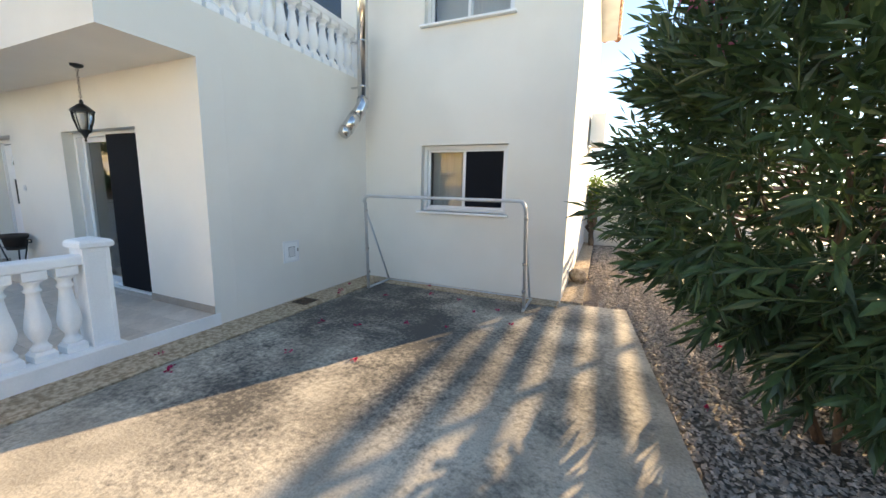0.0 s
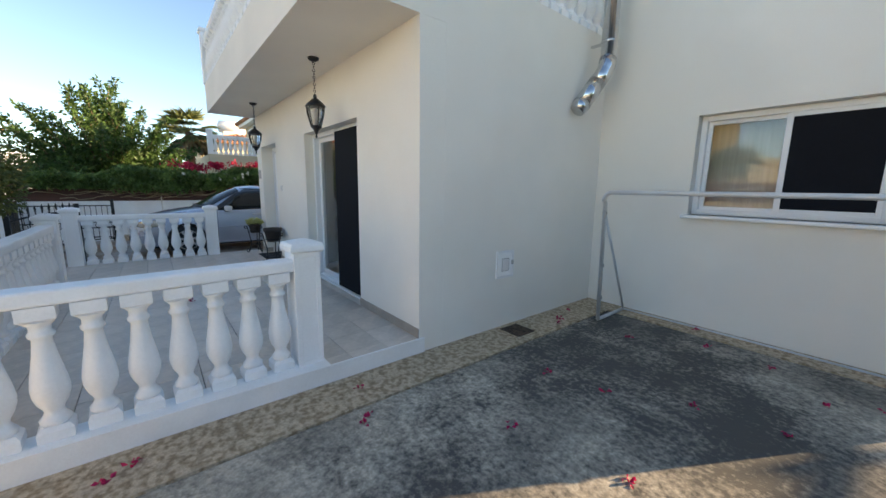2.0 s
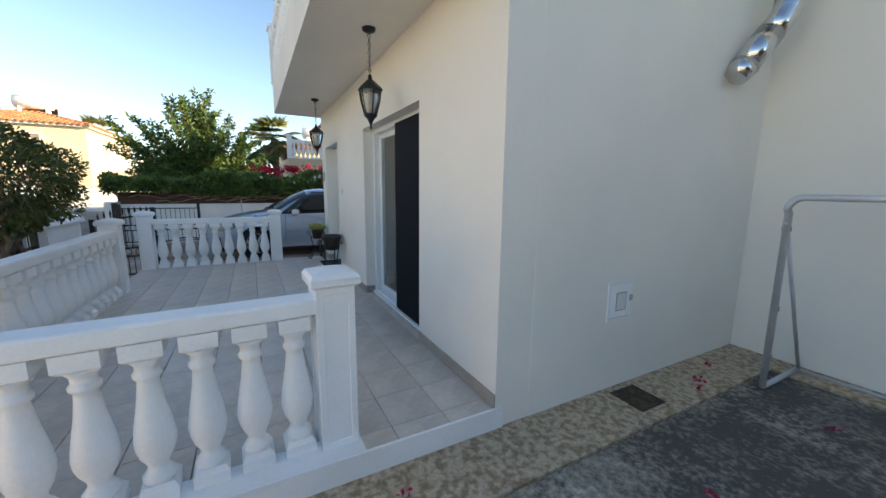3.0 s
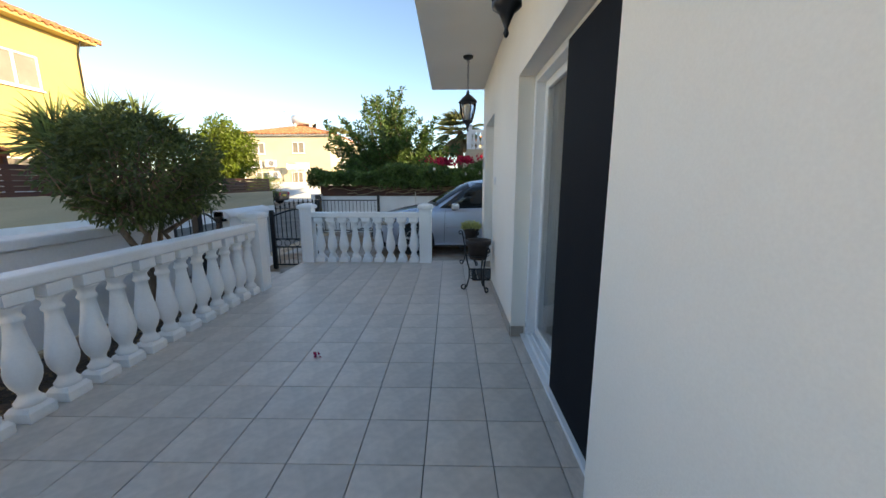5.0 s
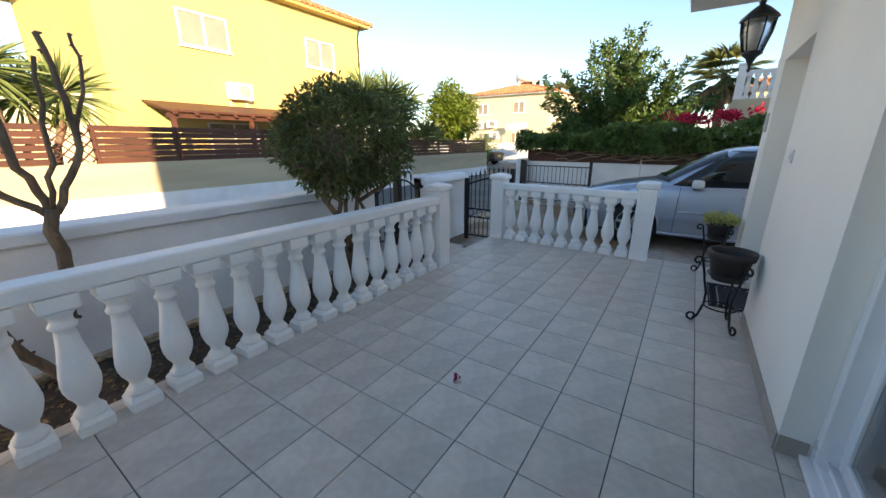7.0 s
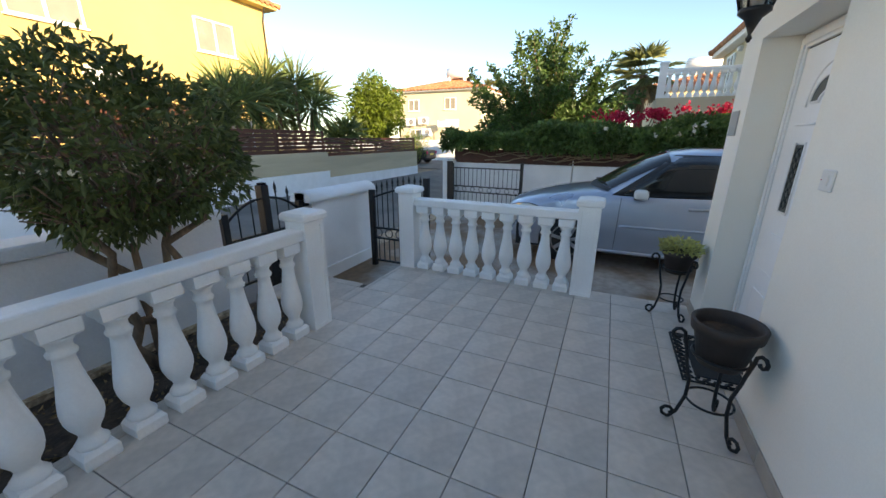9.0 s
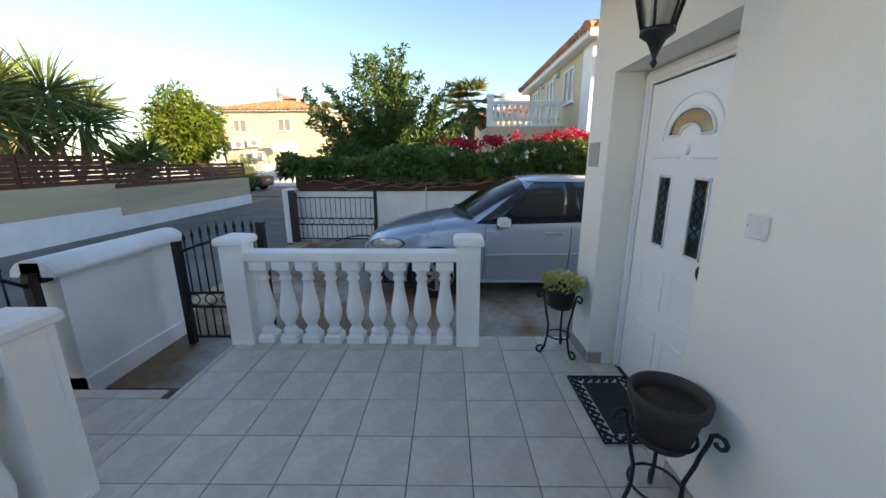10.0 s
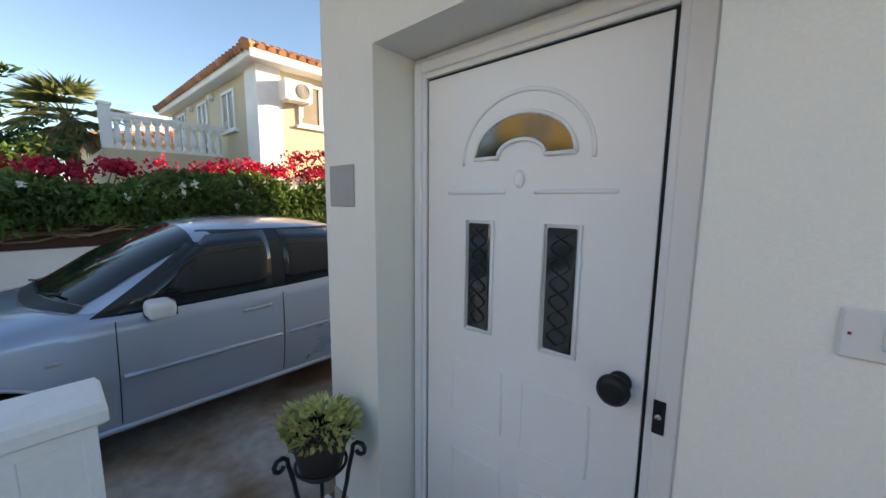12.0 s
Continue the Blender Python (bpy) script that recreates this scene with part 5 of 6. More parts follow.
car = thing("car", (-11.04, 0.33, 0.06), "parked silver-blue four-door saloon car", "car")
us = sorted({round(u, 3) for u in list(np.linspace(0, 0.3, 9)) + list(np.linspace(0.3, 4.2, 60)) + list(np.linspace(4.2, 4.5, 8)) + [w + s * 0.36 * math.cos(a) for w in WHEELS for s in (-1, 1) for a in np.linspace(0, 1.5, 9)]})
rows = []
for u in us:
    zb, bt, tz = under(u), lerp_table(BELT, u), lerp_table(TOPZ, u)
    half = []
    for k in (0.0, 0.15, 0.35, 0.55, 0.75, 0.9, 1.0):
        z = zb + (bt - zb) * k
        half.append((side_x(u, z), u, z))
    w = half[-1][0]
    for k in (0.35, 0.6, 0.8, 1.0):
        half.append((w * math.cos(k * math.pi / 2) ** 0.75 if k < 1 else 0.0, u, bt + (tz - bt) * math.sin(k * math.pi / 2) ** 0.9))
    rows.append([(-x, y, z) for x, y, z in half] + half[-2::-1])
bm = grid_mesh(rows)
v0 = [bm.verts.new(p) for p in rows[0]]
bm.faces.new(v0)
v1 = [bm.verts.new(p) for p in rows[-1]]
bm.faces.new(v1)
bmesh.ops.remove_doubles(bm, verts=bm.verts, dist=0.0005)
bmesh.ops.recalc_face_normals(bm, faces=bm.faces)
body = part("body", bm, PAINT, car)
cr = []
for u in np.linspace(1.10, 3.90, 44):
    h = [cab(u, a) for a in (90, 84, 77, 69, 60, 50, 40, 30, 20, 10, 0)]
    cr.append([(-x, y, z) for x, y, z in h] + h[-2::-1])
bm = grid_mesh(cr)
bmesh.ops.recalc_face_normals(bm, faces=bm.faces)
part("roof_shell", bm, PAINT, car)


def top_patch(u0, u1, a0, a1, off=0.006):
    rows = []
    for u in np.linspace(u0, u1, 12):
        k = (u - u0) / (u1 - u0)
        aa = a0 + (a1 - a0) * k
        r = [cab(u, abs(a)) for a in np.linspace(-aa, aa, 15)]
        rows.append([(math.copysign(p[0], s) if p[0] else 0, p[1] - off * 0.5 * (1 if u0 < 2 else -1), p[2] + off) for p, s in zip(r, np.linspace(-1, 1, 15))])
    bm = grid_mesh(rows)
    bmesh.ops.recalc_face_normals(bm, faces=bm.faces)
    return bm


part("windscreen", top_patch(1.20, 1.93, 64, 55), CARGLASS, car)
part("rear_window", top_patch(3.12, 3.76, 52, 60), CARGLASS, car)
part("cowl", top_patch(1.115, 1.19, 74, 68, 0.01), TRIM, car)
for s in (-1, 1):
    part("window_surround", patch([(1.36, 0.885), (1.99, 1.375), (3.02, 1.365), (3.50, 0.955)], 16, 5, s, 0.012), TRIM, car)
    part("front_door_window", patch([(1.50, 0.915), (2.02, 1.345), (2.40, 1.362), (2.40, 0.935)], 8, 5, s, 0.018), CARGLASS, car)
    part("rear_door_window", patch([(2.50, 0.94), (2.50, 1.362), (2.95, 1.34), (3.26, 0.965)], 8, 5, s, 0.018), CARGLASS, car)
    # seams, mouldings and handles
    for u0, u1 in ((1.47, 1.49), (2.44, 2.47), (3.30, 3.20)):
        part("door_seam", tubes([[(s * (side_x(u0 + (u1 - u0) * k, 0.26 + 0.62 * k) + 0.0012), u0 + (u1 - u0) * k, 0.26 + 0.62 * k) for k in np.linspace(0, 1, 9)]], 0.004, 4), TRIM, car)
    for u0, u1 in ((1.50, 2.43), (2.49, 3.12)):
        part("side_moulding", tubes([[(s * (side_x(u, 0.56) + 0.004), u, 0.55 + 0.012 * (u - 1.5)) for u in np.linspace(u0, u1, 8)]], 0.016, 6), PAINT, car)
    part("sill", tubes([[(s * (side_x(u, 0.22) + 0.002), u, 0.225) for u in np.linspace(1.3, 3.05, 8)]], 0.02, 6), PAINT, car)
    for u0 in (2.17, 3.0):
        part("door_handle", tubes([[(s * (side_x(u, 0.80) + 0.008 + 0.016 * math.sin(math.pi * (u - u0) / 0.2)), u, 0.80 + 0.04 * (u - u0)) for u in np.linspace(u0, u0 + 0.2, 7)]], 0.016, 6), ALLOY, car, "bright metal door handle")
    mr = box(bmesh.new(), s * 0.87, s * 1.05, 1.61, 1.75, 0.895, 1.0, 0.035, 3)
    # pale plastic in place of body paint: the mirror's lit look as colour
    m = part("door_mirror", mr, M["plastic"], car, "door mirror housing, coloured pale for the light on it")
    part("mirror_glass", boxes((s * 0.885, s * 1.015, 1.748, 1.754, 0.91, 0.995)), CARGLASS, m)
    part("mirror_foot", boxes((s * 0.79, s * 0.88, 1.62, 1.70, 0.875, 0.915), bevel=0.01), TRIM, car)
    for name, grow, lift, m2, lab in (("headlight_rim", 1.12, 0.004, TRIM, "dark headlight surround"), ("headlight", 1.0, 0.010, LAMPGLASS, "clouded beige headlight lens")):
        hl = []
        for r in np.linspace(0.02, 1, 6):
            row = []
            for k in range(25):
                a = 2 * math.pi * k / 24
                u = 0.34 + 0.20 * grow * r * math.cos(a)
                z = 0.655 + 0.10 * (u - 0.34) + 0.068 * grow * r * math.sin(a)
                row.append((s * (side_x(u, z) + lift + 0.012 * (1 - r * r)), u - 0.6 * (lift + 0.012 * (1 - r * r)), z))
            hl.append(row)
        bm = grid_mesh(hl)
        bmesh.ops.recalc_face_normals(bm, faces=bm.faces)
        part(name, bm, m2, car, lab)
    part("tail_light", boxes((s * 0.52, s * 0.74, 4.42, 4.47, 0.70, 0.88), bevel=0.02), M["petal"], car)
    part("indicator", boxes((s * (side_x(1.22, 0.7) - 0.004), s * (side_x(1.22, 0.7) + 0.008), 1.19, 1.26, 0.70, 0.72), bevel=0.003), LAMPGLASS, car)
part("bumper_grille", boxes((-0.42, 0.42, -0.012, 0.05, 0.30, 0.40), bevel=0.015), TRIM, car)
part("number_plate", boxes((-0.26, 0.26, -0.03, 0.0, 0.44, 0.55), bevel=0.004), M["plastic"], car)
part("underbody", boxes((-0.72, 0.72, 0.25, 4.3, 0.16, 0.45)), TRIM, car)
for k, u in ((0, 1.16), (1, 1.17)):
    part("wiper", tubes([[(-0.45 + 0.55 * k, u, 0.985), (0.0 + 0.55 * k, u + 0.12, 1.03)]], 0.008, 5), TRIM, car)
for u in WHEELS:
    for s in (-1, 1):
        bm = lathe(bmesh.new(), [(0.19, -0.09), (0.27, -0.095), (0.30, -0.07), (0.305, 0.0), (0.30, 0.07), (0.27, 0.095), (0.20, 0.085)], 36)
        bmesh.ops.transform(bm, matrix=pose(s * 0.74, u, 0.305, 0, s * 90), verts=bm.verts)
        w = part("wheel", bm, M["rubber"], car)
        bm = lathe(bmesh.new(), [(0.21, -0.05), (0.205, 0.088), (0.193, 0.09), (0.185, 0.06), (0.05, 0.05), (0.048, 0.085), (0.03, 0.09)], 36)
        bmesh.ops.transform(bm, matrix=pose(s * 0.74, u, 0.305, 0, s * 90), verts=bm.verts)
        part("rim", bm, M["grey"], w)
        for k in range(7):
            a = 2 * math.pi * k / 7
            bm = box(bmesh.new(), 0.035, 0.198, -0.027, 0.027, 0.062, 0.086, 0.006)
            bmesh.ops.transform(bm, matrix=pose(s * 0.74, u, 0.305, 0, s * 90) @ pose(0, 0, 0, 0, 0, math.degrees(a)), verts=bm.verts)
            part("spoke", bm, ALLOY, w)
        part("wheel_arch", tubes([[(s * (side_x(u + 0.362 * math.cos(a), 0.55) + 0.002), u + 0.362 * math.cos(a), 0.30 + 0.362 * math.sin(a)) for a in np.linspace(0.05, math.pi - 0.05, 22)]], 0.012, 6), PAINT, car)
        bm = lathe(bmesh.new(), [(0.355, -0.16), (0.355, 0.06)], 30)
        bmesh.ops.transform(bm, matrix=pose(s * 0.68, u, 0.305, 0, s * 90), verts=bm.verts)
        part("wheel_well", bm, TRIM, w)
# a far parked car
t = thing("parked_car", (-27.5, -11.0, 0), "small dark hatchback parked at the junction", "car")
bm = box(bmesh.new(), -0.8, 0.8, -1.9, 1.9, 0.25, 0.85, 0.15, 3)
part("body", bm, TRIM, t)
part("cabin", box(bmesh.new(), -0.7, 0.7, -1.7, 0.9, 0.8, 1.4, 0.22, 3), CARGLASS, t)
for s in (-1, 1):
    part("tail_light", boxes((s * 0.55, s * 0.75, 1.86, 1.92, 0.6, 0.8), bevel=0.02), M["petal"], t)
    for y in (-1.2, 1.2):
        bm = lathe(bmesh.new(), [(0.1, -0.08), (0.3, -0.08), (0.3, 0.08), (0.1, 0.08)], 20)
        bmesh.ops.transform(bm, matrix=pose(s * 0.75, y, 0.3, 0, 90), verts=bm.verts)
        part("wheel", bm, M["rubber"], t)
part("number_plate", boxes((-0.25, 0.25, 1.895, 1.915, 0.55, 0.66)), mat("yellow_plate", (0.7, 0.5, 0.05), 0.5), t)

# ---- gates and small things ----
def gate(loc, L, h0, h1, label, turn, spikes=True, gap=0.115, arch=True):
    """An iron leaf: stiles, rails, bars, a band of rings and spear heads."""
    t = thing("iron_gate", loc, label, "gate", "iron gates", turn)
    part("stile", boxes((-0.03, 0.03, -0.03, 0.03, 0.0, h0 + 0.02), bevel=0.004), M["iron"], t)
    part("stile", boxes((L - 0.03, L + 0.03, -0.03, 0.03, 0.0, h1 + 0.06), bevel=0.004), M["iron"], t)
    top = lambda x: h0 + (h1 - h0) * x / L + (0.05 * math.sin(math.pi * x / L) if arch else 0) - 0.08
    part("top_rail", tubes([[(x, 0, top(x)) for x in np.linspace(0, L, 14)]], 0.013, 6), M["iron"], t)
    for z in (0.07, 0.36, 0.49):
        part("rail", boxes((0.03, L - 0.03, -0.012, 0.012, z - 0.011, z + 0.011)), M["iron"], t)
    n = int(L / gap)
    for i in range(1, n):
        x = i * L / n
        zt = top(x) + (0.06 if spikes else 0)
        b = part("bar", tubes([[(x, 0, 0.07), (x, 0, 0.36)], [(x, 0, 0.49), (x, 0, zt)]], 0.007, 6), M["iron"], t)
        if spikes:
            part("spear_head", lathe(bmesh.new(), [(0.005, zt - 0.01), (0.016, zt), (0.007, zt + 0.012), (0.017, zt + 0.035), (0.001, zt + 0.10)], 6, (x, 0, 0)), M["iron"], b)
        if i % 2:
            part("ring", tubes([arc((x, 0, 0.425), 0.05, 0, 360, 14)], 0.006, 5), M["iron"], t)
    part("drop_bolt", tubes([[(L - 0.05, 0.03, 0.01), (L - 0.05, 0.03, 0.40)]], 0.009, 6), M["iron"], t)
    return t


gate((-9.12, -0.93, 0.062), 0.74, 0.93, 1.06, "black iron driveway gate leaf standing open", 90, True, 0.072)
gate((-13.36, -1.66, 0.062), 1.62, 0.98, 0.98, "black iron driveway gate leaf folded against the wall", 88, False, 0.10, False)
t = gate((-7.44, -1.25, 0.25), 0.42, 0.72, 0.90, "black iron garden gate leaf between white walls", 180)
gate((-8.28, -1.25, 0.25), 0.42, 0.72, 0.90, "black iron garden gate leaf between white walls", 0)
tagged(part("gate_post", boxes((-13.47, -13.36, -1.80, -1.69, 0.05, 1.10), bevel=0.006), M["iron"]), "black iron gate post", "gate post")
tagged(part("gate_post", boxes((-7.90, -7.82, -1.30, -1.21, 0.2, 1.19), bevel=0.006), M["iron"]), "thick black iron meeting post of the garden gate", "gate post")
tagged(part("mailbox", boxes((-8.37, -8.30, -1.33, -1.19, 0.92, 1.06), bevel=0.006), M["iron"]), "black metal box on the end of the white wall", "letter box")
t = thing("water_tap", (-13.57, 0.95, 0.06), "thin standpipe with a garden tap on the wall", "water tap")
part("pipe", tubes([[(0, 0, 0.3), (0, 0, 1.08), (0.03, 0, 1.1)]], 0.014, 6), M["plastic"], t)
part("tap", tubes([[(0, 0, 0.42), (0.06, 0, 0.42), (0.08, 0, 0.37)]], 0.016, 6), M["iron"], t)
part("handle", boxes((0.02, 0.06, -0.03, 0.03, 0.45, 0.465), bevel=0.004), M["iron"], t)
hose = [(-13.35 + 0.05 * math.sin(k * 0.8), -0.9 + 0.15 * k, 0.076 + (0.12 * math.sin(k * 0.45) if k < 8 else 0)) for k in range(13)]
tagged(part("garden_hose", tubes([hose], 0.014, 6), M["rubber"]), "black garden hose lying along the wall", "hose")
tagged(part("concrete_block", box(bmesh.new(), -13.5, -13.3, 0.1, 0.35, 0.06, 0.2, 0.01), M["strip"]), "small concrete block by the wall", "block")


def pot_stand(loc, label, pot_r, plant, shelf, turn=0.0):
    t = thing("plant_stand", loc, label, "plant stand", "plant stands by the door", turn)
    H = 0.40
    part("hoop", tubes([arc((0, 0, H), pot_r * 0.86, 0, 360, 24, "xy")], 0.007, 6), M["iron"], t)
    part("hoop", tubes([arc((0, 0, 0.15), pot_r * 0.75, 0, 360, 24, "xy")], 0.006, 6), M["iron"], t)
    for k in range(3):
        a = radians(90 + 120 * k)
        q = []
        for i in range(9):
            th = radians(200 - 45 * i)
            q.append((pot_r * 1.12 + 0.035 + 0.035 * (1 - i / 14) * math.cos(th) * 0.9, H + 0.075 + 0.035 * (1 - i / 14) * math.sin(th)))
        q = q[::-1] + [(pot_r * 1.10, H + 0.03), (pot_r * 1.0, H - 0.02), (pot_r * 0.95, 0.34), (pot_r * 0.75, 0.24), (pot_r * 0.75, 0.15), (pot_r * 0.95, 0.05), (pot_r * 1.15, 0.012)]
        for i in range(8):
            th = radians(-90 + 48 * i)
            q.append((pot_r * 1.2 + 0.035 * (1 - i / 12) * math.cos(th), 0.043 + 0.034 * (1 - i / 12) * math.sin(th)))
        part("leg", tubes([[(r * math.cos(a), r * math.sin(a), z) for r, z in q]], 0.0085, 7), M["iron"], t)
    return t


def flower_pot(loc, r, h, label):
    t = thing("flower_pot", loc, label, "flower pot", "pots by the door")
    part("pot", lathe(bmesh.new(), [(r * 0.66, 0), (r * 0.90, h * 0.74), (r * 1.0, h * 0.75), (r * 1.04, h * 0.97), (r * 1.0, h), (r * 0.92, h * 0.98), (r * 0.88, h * 0.78), (r * 0.8, h * 0.5)], 32), M["pot"], t)
    part("soil", lathe(bmesh.new(), [(r * 0.86, h * 0.70), (r * 0.86, h * 0.715)], 24), M["soil"], t)
    return t


pot_stand((-7.35, 2.225, PZ), "black wrought iron plant stand against the wall", 0.13, False, True, 62)
flower_pot((-7.35, 2.225, PZ + 0.36), 0.138, 0.215, "empty dark brown plastic flower pot on a stand")
pot_stand((-8.64, 2.22, PZ), "black wrought iron plant stand with a small pot", 0.11, True, False, 62)
flower_pot((-8.64, 2.22, PZ + 0.37), 0.115, 0.18, "dark brown flower pot with a variegated plant")
n = 420
a, rr = RNG.uniform(0, 6.28, n), 0.13 * np.sqrt(RNG.uniform(0, 1, n))
pp = np.stack([-8.64 + rr * np.cos(a), 2.22 + rr * np.sin(a), PZ + 0.53 + 0.10 * RNG.uniform(0, 1, n) * (1.2 - rr / 0.13 * 0.6)], 1)
ob = leaves("succulent", pp, np.stack([np.cos(a), np.sin(a), 0.7 + RNG.normal(size=n) * 0.5], 1), 0.042, 0.022, LEAF["succulent"])
tagged(ob, "yellow-green variegated succulent growing in a pot", "succulent")
# door mat
t = thing("door_mat", (-8.01, 2.39, PZ + 0.004), "black rubber door mat with a cut-out scroll border", "door mat")
part("mat_base", box(bmesh.new(), -0.30, 0.30, -0.20, 0.20, 0, 0.004, 0.001), M["tile"], t)
part("mat_centre", box(bmesh.new(), -0.225, 0.225, -0.125, 0.125, 0.004, 0.013, 0.003), M["rubber"], t)
part("mat_edge", tubes([[(-0.295, -0.195, 0.008), (0.295, -0.195, 0.008), (0.295, 0.195, 0.008), (-0.295, 0.195, 0.008), (-0.295, -0.195, 0.008)]], 0.008, 6), M["rubber"], t)
sc = []
for k in range(10):
    x = -0.255 + 0.0567 * k
    for y, s in ((-0.16, 1), (0.16, -1)):
        sc.append(arc((x, y, 0.009), 0.021, 90 * s, 90 * s + 290, 9, "xy"))
for k in range(5):
    y = -0.105 + 0.0525 * k
    for x, s in ((-0.26, 1), (0.26, -1)):
        sc.append(arc((x, y, 0.009), 0.021, 0 if s > 0 else 180, (0 if s > 0 else 180) + 290, 9, "xy"))
part("scroll", tubes(sc, 0.0085, 5), M["rubber"], t)["kind"] = "stuff"

# metal shed at the back, with its door
t = thing("garden_shed", (0.55, 11.9, -0.03), "white corrugated metal garden shed with a closed door", "shed")
W, Hs, Hp, D = 1.15, 1.62, 1.98, 1.6


def ribs(x0, x1, hfun, y):
    """A sheet with raised upright ribs."""
    bm = bmesh.new()
    n = int((x1 - x0) / 0.06)
    w = (x1 - x0) / n
    for i in range(n):
        a = x0 + w * i
        box(bm, a, a + w, y - (0.012 if i % 2 else 0.0), y + 0.02, 0.05, hfun(a + w / 2))
    return bm


SHED = mat("cream_sheet_metal", (0.84, 0.81, 0.74), 0.5, 0.0, var=0.06, scale=2, grain=30, bump=0.03)
hf = lambda x: Hp - (Hp - Hs) * abs(x) / W
part("front_panel", ribs(-W, W, hf, 0.0), SHED, t)
part("side_panel", boxes((-W, -W + 0.02, 0.02, D, 0.05, Hs)), SHED, t)
part("side_panel", boxes((W - 0.02, W, 0.02, D, 0.05, Hs)), SHED, t)
for s in (-1, 1):
    bm = bmesh.new()
    q = [bm.verts.new(p) for p in ((0, -0.06, Hp + 0.02), (s * (W + 0.06), -0.06, Hs), (s * (W + 0.06), D, Hs), (0, D, Hp + 0.02))]
    bm.faces.new(q)
    bmesh.ops.solidify(bm, geom=bm.faces[:], thickness=0.02)
    part("roof_panel", bm, SHED, t)
part("base", boxes((-W - 0.1, W + 0.1, -0.1, D, 0.0, 0.07)), M["strip"], t)
dr = part("shed_door", ribs(0.02, 0.98, lambda x: 1.62, -0.03), SHED, t)
part("door_handle", boxes((0.06, 0.10, -0.055, -0.035, 0.80, 0.90), bevel=0.004), M["iron"], dr)
part("door_trim", boxes((0.0, 0.025, -0.045, -0.01, 0.05, 1.64), (0.975, 1.0, -0.045, -0.01, 0.05, 1.64), (0.0, 1.0, -0.045, -0.01, 1.62, 1.645)), SHED, dr)
ac_unit((XR, 9.5, 2.72), "white outdoor air conditioner on the end wall", -90, 1.15)
# sack or stone on the path
bm = bmesh.new()
bmesh.ops.create_icosphere(bm, subdivisions=3, radius=0.17)
for v in bm.verts:
    v.co = Vector((v.co.x * 0.9, v.co.y * 1.0, max(v.co.z * 0.75, -0.10))) * (1 + 0.22 * noise.noise(v.co * 6))
for f in bm.faces:
    f.smooth = False
o = part("rough_stone", bm, M["strip"])
o.location = (-0.14, 6.35, 0.23)
tagged(o, "rough broken beige stone lying on the path", "stone")

# fallen petals
def petals(spots, z, spread, label):
    for x, y in spots:
        m = 7
        p = np.array((x, y, z)) + RNG.normal(size=(m, 3)) * np.array((0.014, 0.014, 0.003)) + np.array((0, 0, 0.006))
        d = RNG.normal(size=(m, 3)) * np.array((1, 1, 0.35)) + np.array((0, 0, 0.25))
        ob = leaves("fallen_petal", p, d, 0.03, 0.026, M["petal"])
        tagged(ob, label, "petal", "fallen petals")


petals([(-5.743, 0.987)], PZ, 0.02, "crimson petal lying on the patio tiles")
petals([(-2.9, 1.62), (-2.95, 1.66), (-1.72, 2.42), (-2.2, 3.1), (-1.75, 3.4), (-2.6, 3.0), (-2.55, 4.2), (-1.2, 4.1), (-1.55, 4.5), (-0.95, 4.3), (-2.0, 4.55), (-1.3, 3.5), (-2.35, 2.3), (-0.7, 3.9)], 0.11, 0.02, "crimson petal lying on the concrete")
petals([(-3.3, 0.55), (-3.22, 0.45), (-3.2, 4.05), (-3.15, 3.95), (-3.3, 4.4), (-3.25, 1.75), (-2.2, 4.9)], 0.126, 0.02, "crimson petal lying on the concrete strip")
petals([(1.35, 4.4), (0.95, 3.0), (1.7, 5.3)], 0.065, 0.02, "crimson petal lying on the gravel")

# ---- gravel ----
def gravel(n, x0, x1, y0, y1, size, seed):
    """Angular pebbles in one mesh."""
    r = np.random.default_rng(seed)
    base = np.array([(1, 0, 0), (-1, 0, 0), (0, 1, 0), (0, -1, 0), (0, 0, 1), (0, 0, -0.6)], float)
    face = np.array([(0, 2, 4), (2, 1, 4), (1, 3, 4), (3, 0, 4), (2, 0, 5), (1, 2, 5), (3, 1, 5), (0, 3, 5)])
    x, y = r.uniform(x0, x1, n), r.uniform(y0, y1, n)
    keep = x > np.where(y > 5.1, 0.03, 0.93 - (y + 1) * 0.0656 + 0.02)
    x, y = x[keep], y[keep]
    n = len(x)
    v = base[None] * (1 + 0.35 * r.normal(size=(n, 6, 1))).clip(0.5, 1.6)
    sc = size * r.uniform(0.55, 1.3, (n, 1, 1)) * np.stack([r.uniform(0.8, 1.3, n), r.uniform(0.6, 1.0, n), r.uniform(0.4, 0.7, n)], 1)[:, None]
    v = v * sc
    a = r.uniform(0, 6.28, n)
    c, s = np.cos(a)[:, None], np.sin(a)[:, None]
    tilt = r.normal(size=(n, 1)) * 0.4
    v = np.stack([v[:, :, 0] * c - v[:, :, 1] * s, v[:, :, 0] * s + v[:, :, 1] * c, v[:, :, 2] + tilt * v[:, :, 0]], 2)
    v += np.stack([x, y, 0.05 + size * r.uniform(0.1, 0.6, n)], 1)[:, None]
    f = (np.arange(n)[:, None, None] * 6 + face[None]).reshape(-1, 3)
    me = bpy.data.meshes.new("gravel")
    me.from_pydata(v.reshape(-1, 3).tolist(), [], f.tolist())
    me.materials.append(M["stone"])
    return tagged(new("gravel", me), "loose grey and beige gravel beside the slab", "gravel", kind="stuff")


gravel(26000, 0.2, 3.6, 1.0, 6.5, 0.019, 3)
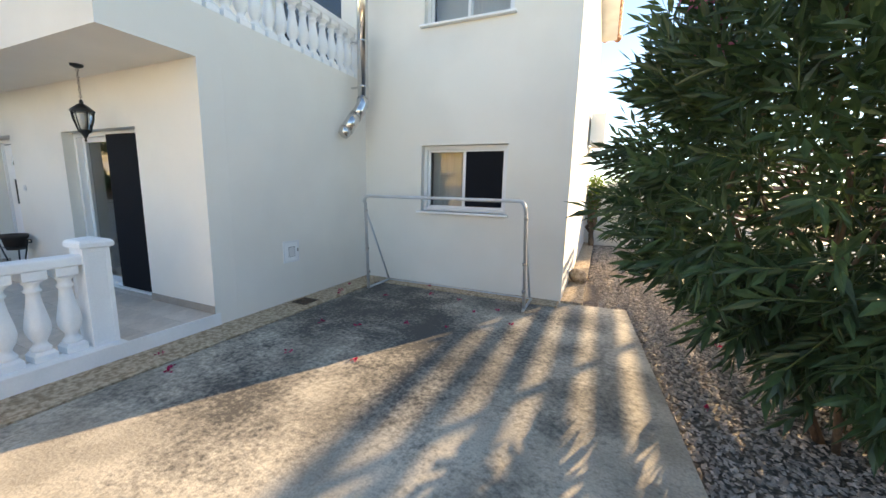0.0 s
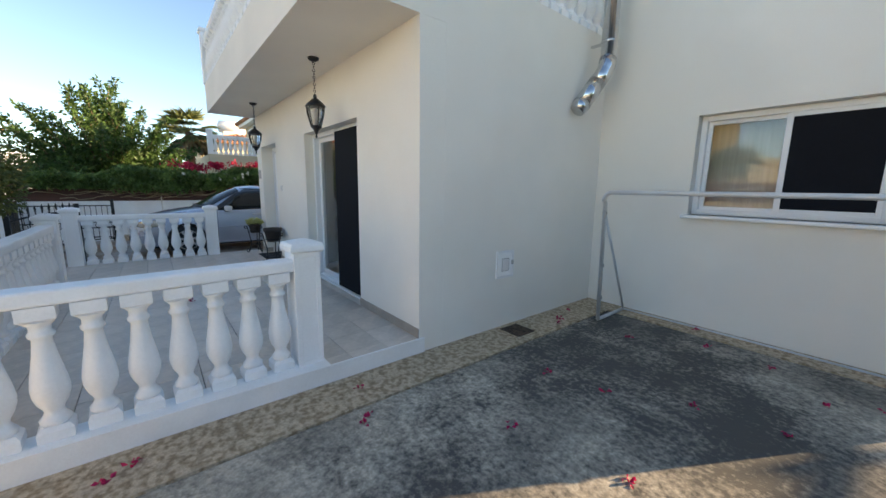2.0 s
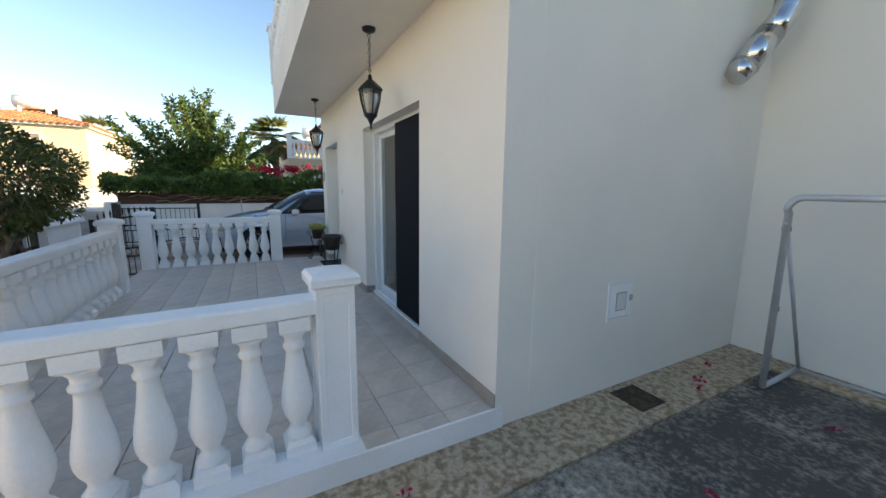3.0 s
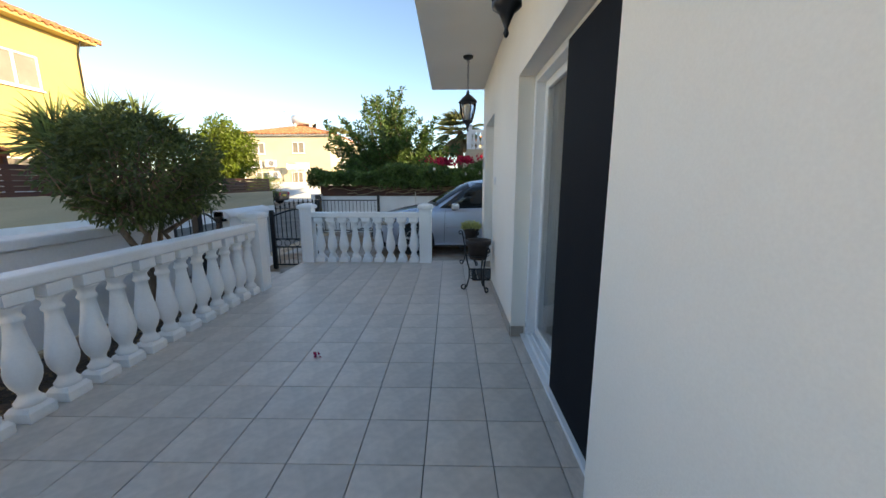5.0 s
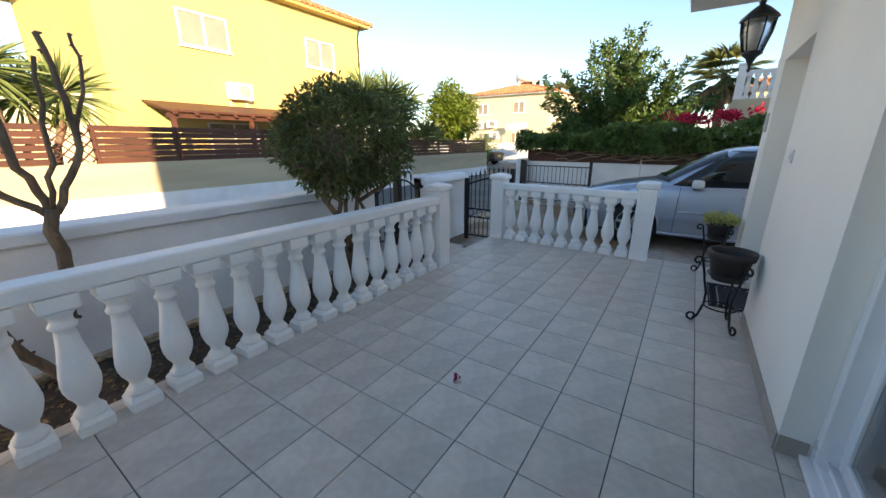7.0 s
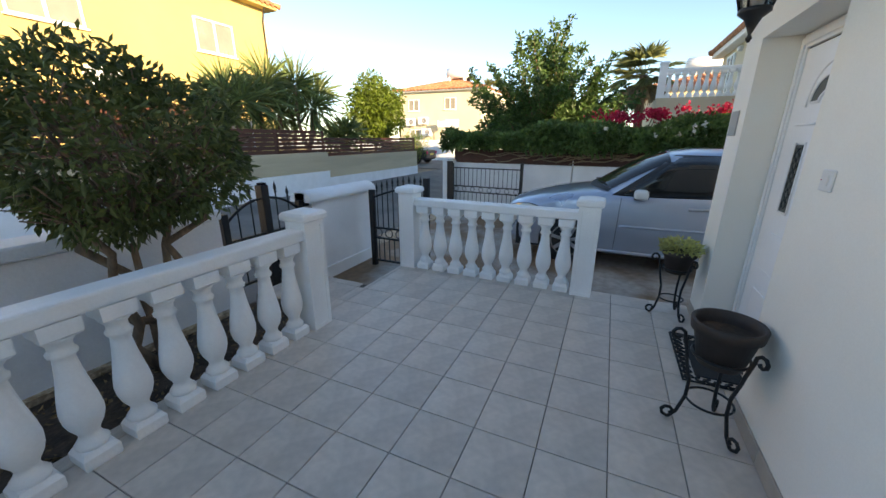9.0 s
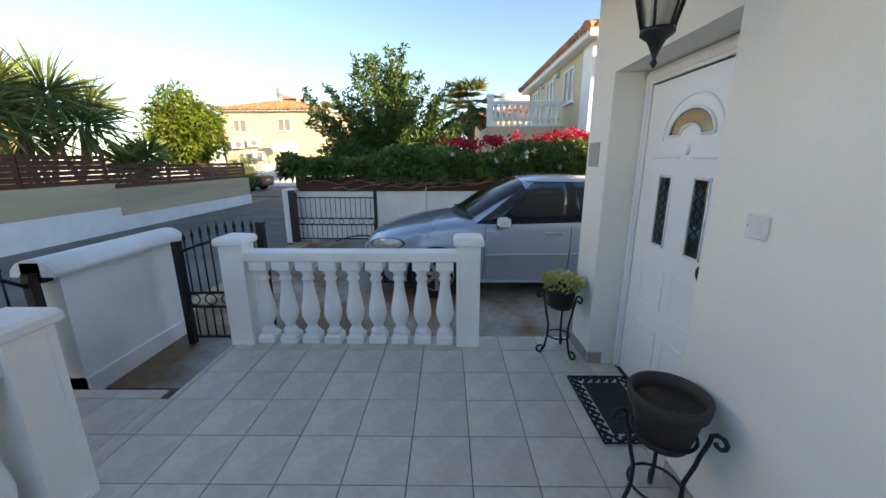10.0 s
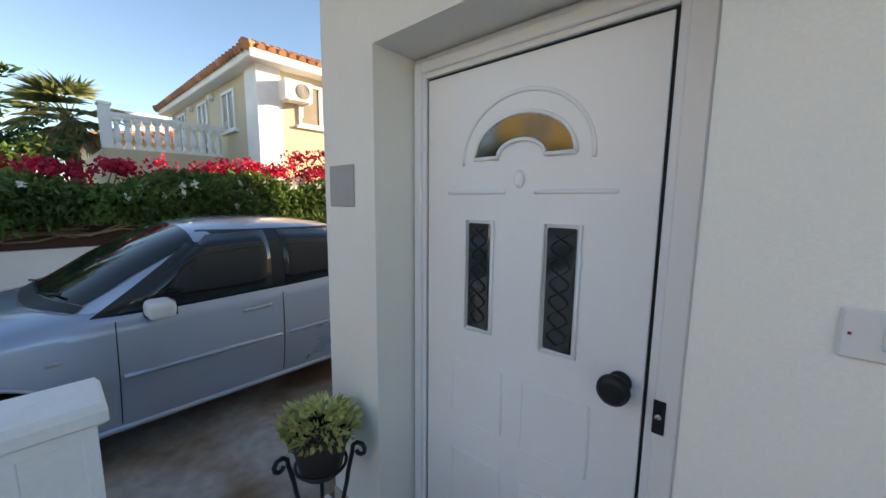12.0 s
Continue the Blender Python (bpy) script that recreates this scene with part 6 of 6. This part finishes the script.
gravel(14000, 0.02, 3.6, 6.5, 12.0, 0.026, 4)
# clods in the bed
p = np.stack([RNG.uniform(-7.5, -3.4, 900), RNG.uniform(-1.15, -0.48, 900), np.full(900, 0.175)], 1)
ob = leaves("leaf_litter", p, RNG.normal(size=p.shape) * np.array((1, 1, 0.3)), 0.04, 0.025, LEAF["dry"])
tagged(ob, "dry fallen leaves on the soil", "leaf litter", kind="stuff")

# ---- floor pieces ----
tile_mesh = bpy.data.meshes.new("tile")
bm = box(bmesh.new(), -0.1625, 0.1625, -0.1625, 0.1625, -0.012, 0.0, 0.002)
bm.to_mesh(tile_mesh)
bm.free()
tile_mesh.materials.append(M["tile"])
floor = thing("patio_floor", (0, 0, PZ), "square beige ceramic tiles of the patio", "floor", kind="structure")


def tile(x0, x1, y0, y1):
    o = new("tile", tile_mesh)
    o.parent = floor
    o.location = ((x0 + x1) / 2, (y0 + y1) / 2, 0)
    o.scale = ((x1 - x0 - 0.004) / 0.325, (y1 - y0 - 0.004) / 0.325, 1)


xs = [XS - 0.006] + [-3.57 - 0.30 * k for k in range(18)] + [-8.90]
ys = [YF + 0.19, YF] + [2.10 - 0.30 * k for k in range(9)] + [-0.40]
for a, b in zip(xs, xs[1:]):
    for c, d in zip(ys, ys[1:]):
        if c > YF:
            for lo, hi in (SLD[:2], DOR[:2]):
                if min(a, hi) - max(b, lo) > 0.02:
                    tile(max(b, lo), min(a, hi), d, YF + (0.10 if lo == SLD[0] else 0.19))
            continue
        tile(b, a, max(d, -0.34) if a < -8.0 else d, c)
for a, b in ((-7.57, -7.77), (-7.77, -8.07), (-8.07, -8.16)):
    for c, d in ((-0.40, -0.70), (-0.70, -1.0), (-1.0, -1.14)):
        tile(b, a, d, c)
skirt = thing("baseboard", (0, 0, 0), "beige tile skirting along the patio wall", "baseboard", kind="structure")
for a, b, fy in ((XS, SLD[1], YF), (SLD[0], DOR[1], YF), (DOR[0], XL, YF)):
    n = max(1, round((a - b) / 0.33))
    for i in range(n):
        p, q = a + (b - a) * i / n, a + (b - a) * (i + 1) / n
        part("skirting_tile", boxes((q + 0.001, p - 0.001, fy - 0.009, fy, PZ + 0.001, PZ + 0.085), bevel=0.002), M["skirt"], skirt)
for xx, s in ((SLD[0], 1), (DOR[0], 1)):
    part("skirting_tile", boxes((xx, xx + 0.009, YF + 0.001, YF + 0.10, PZ + 0.001, PZ + 0.085), bevel=0.002), M["skirt"], skirt)
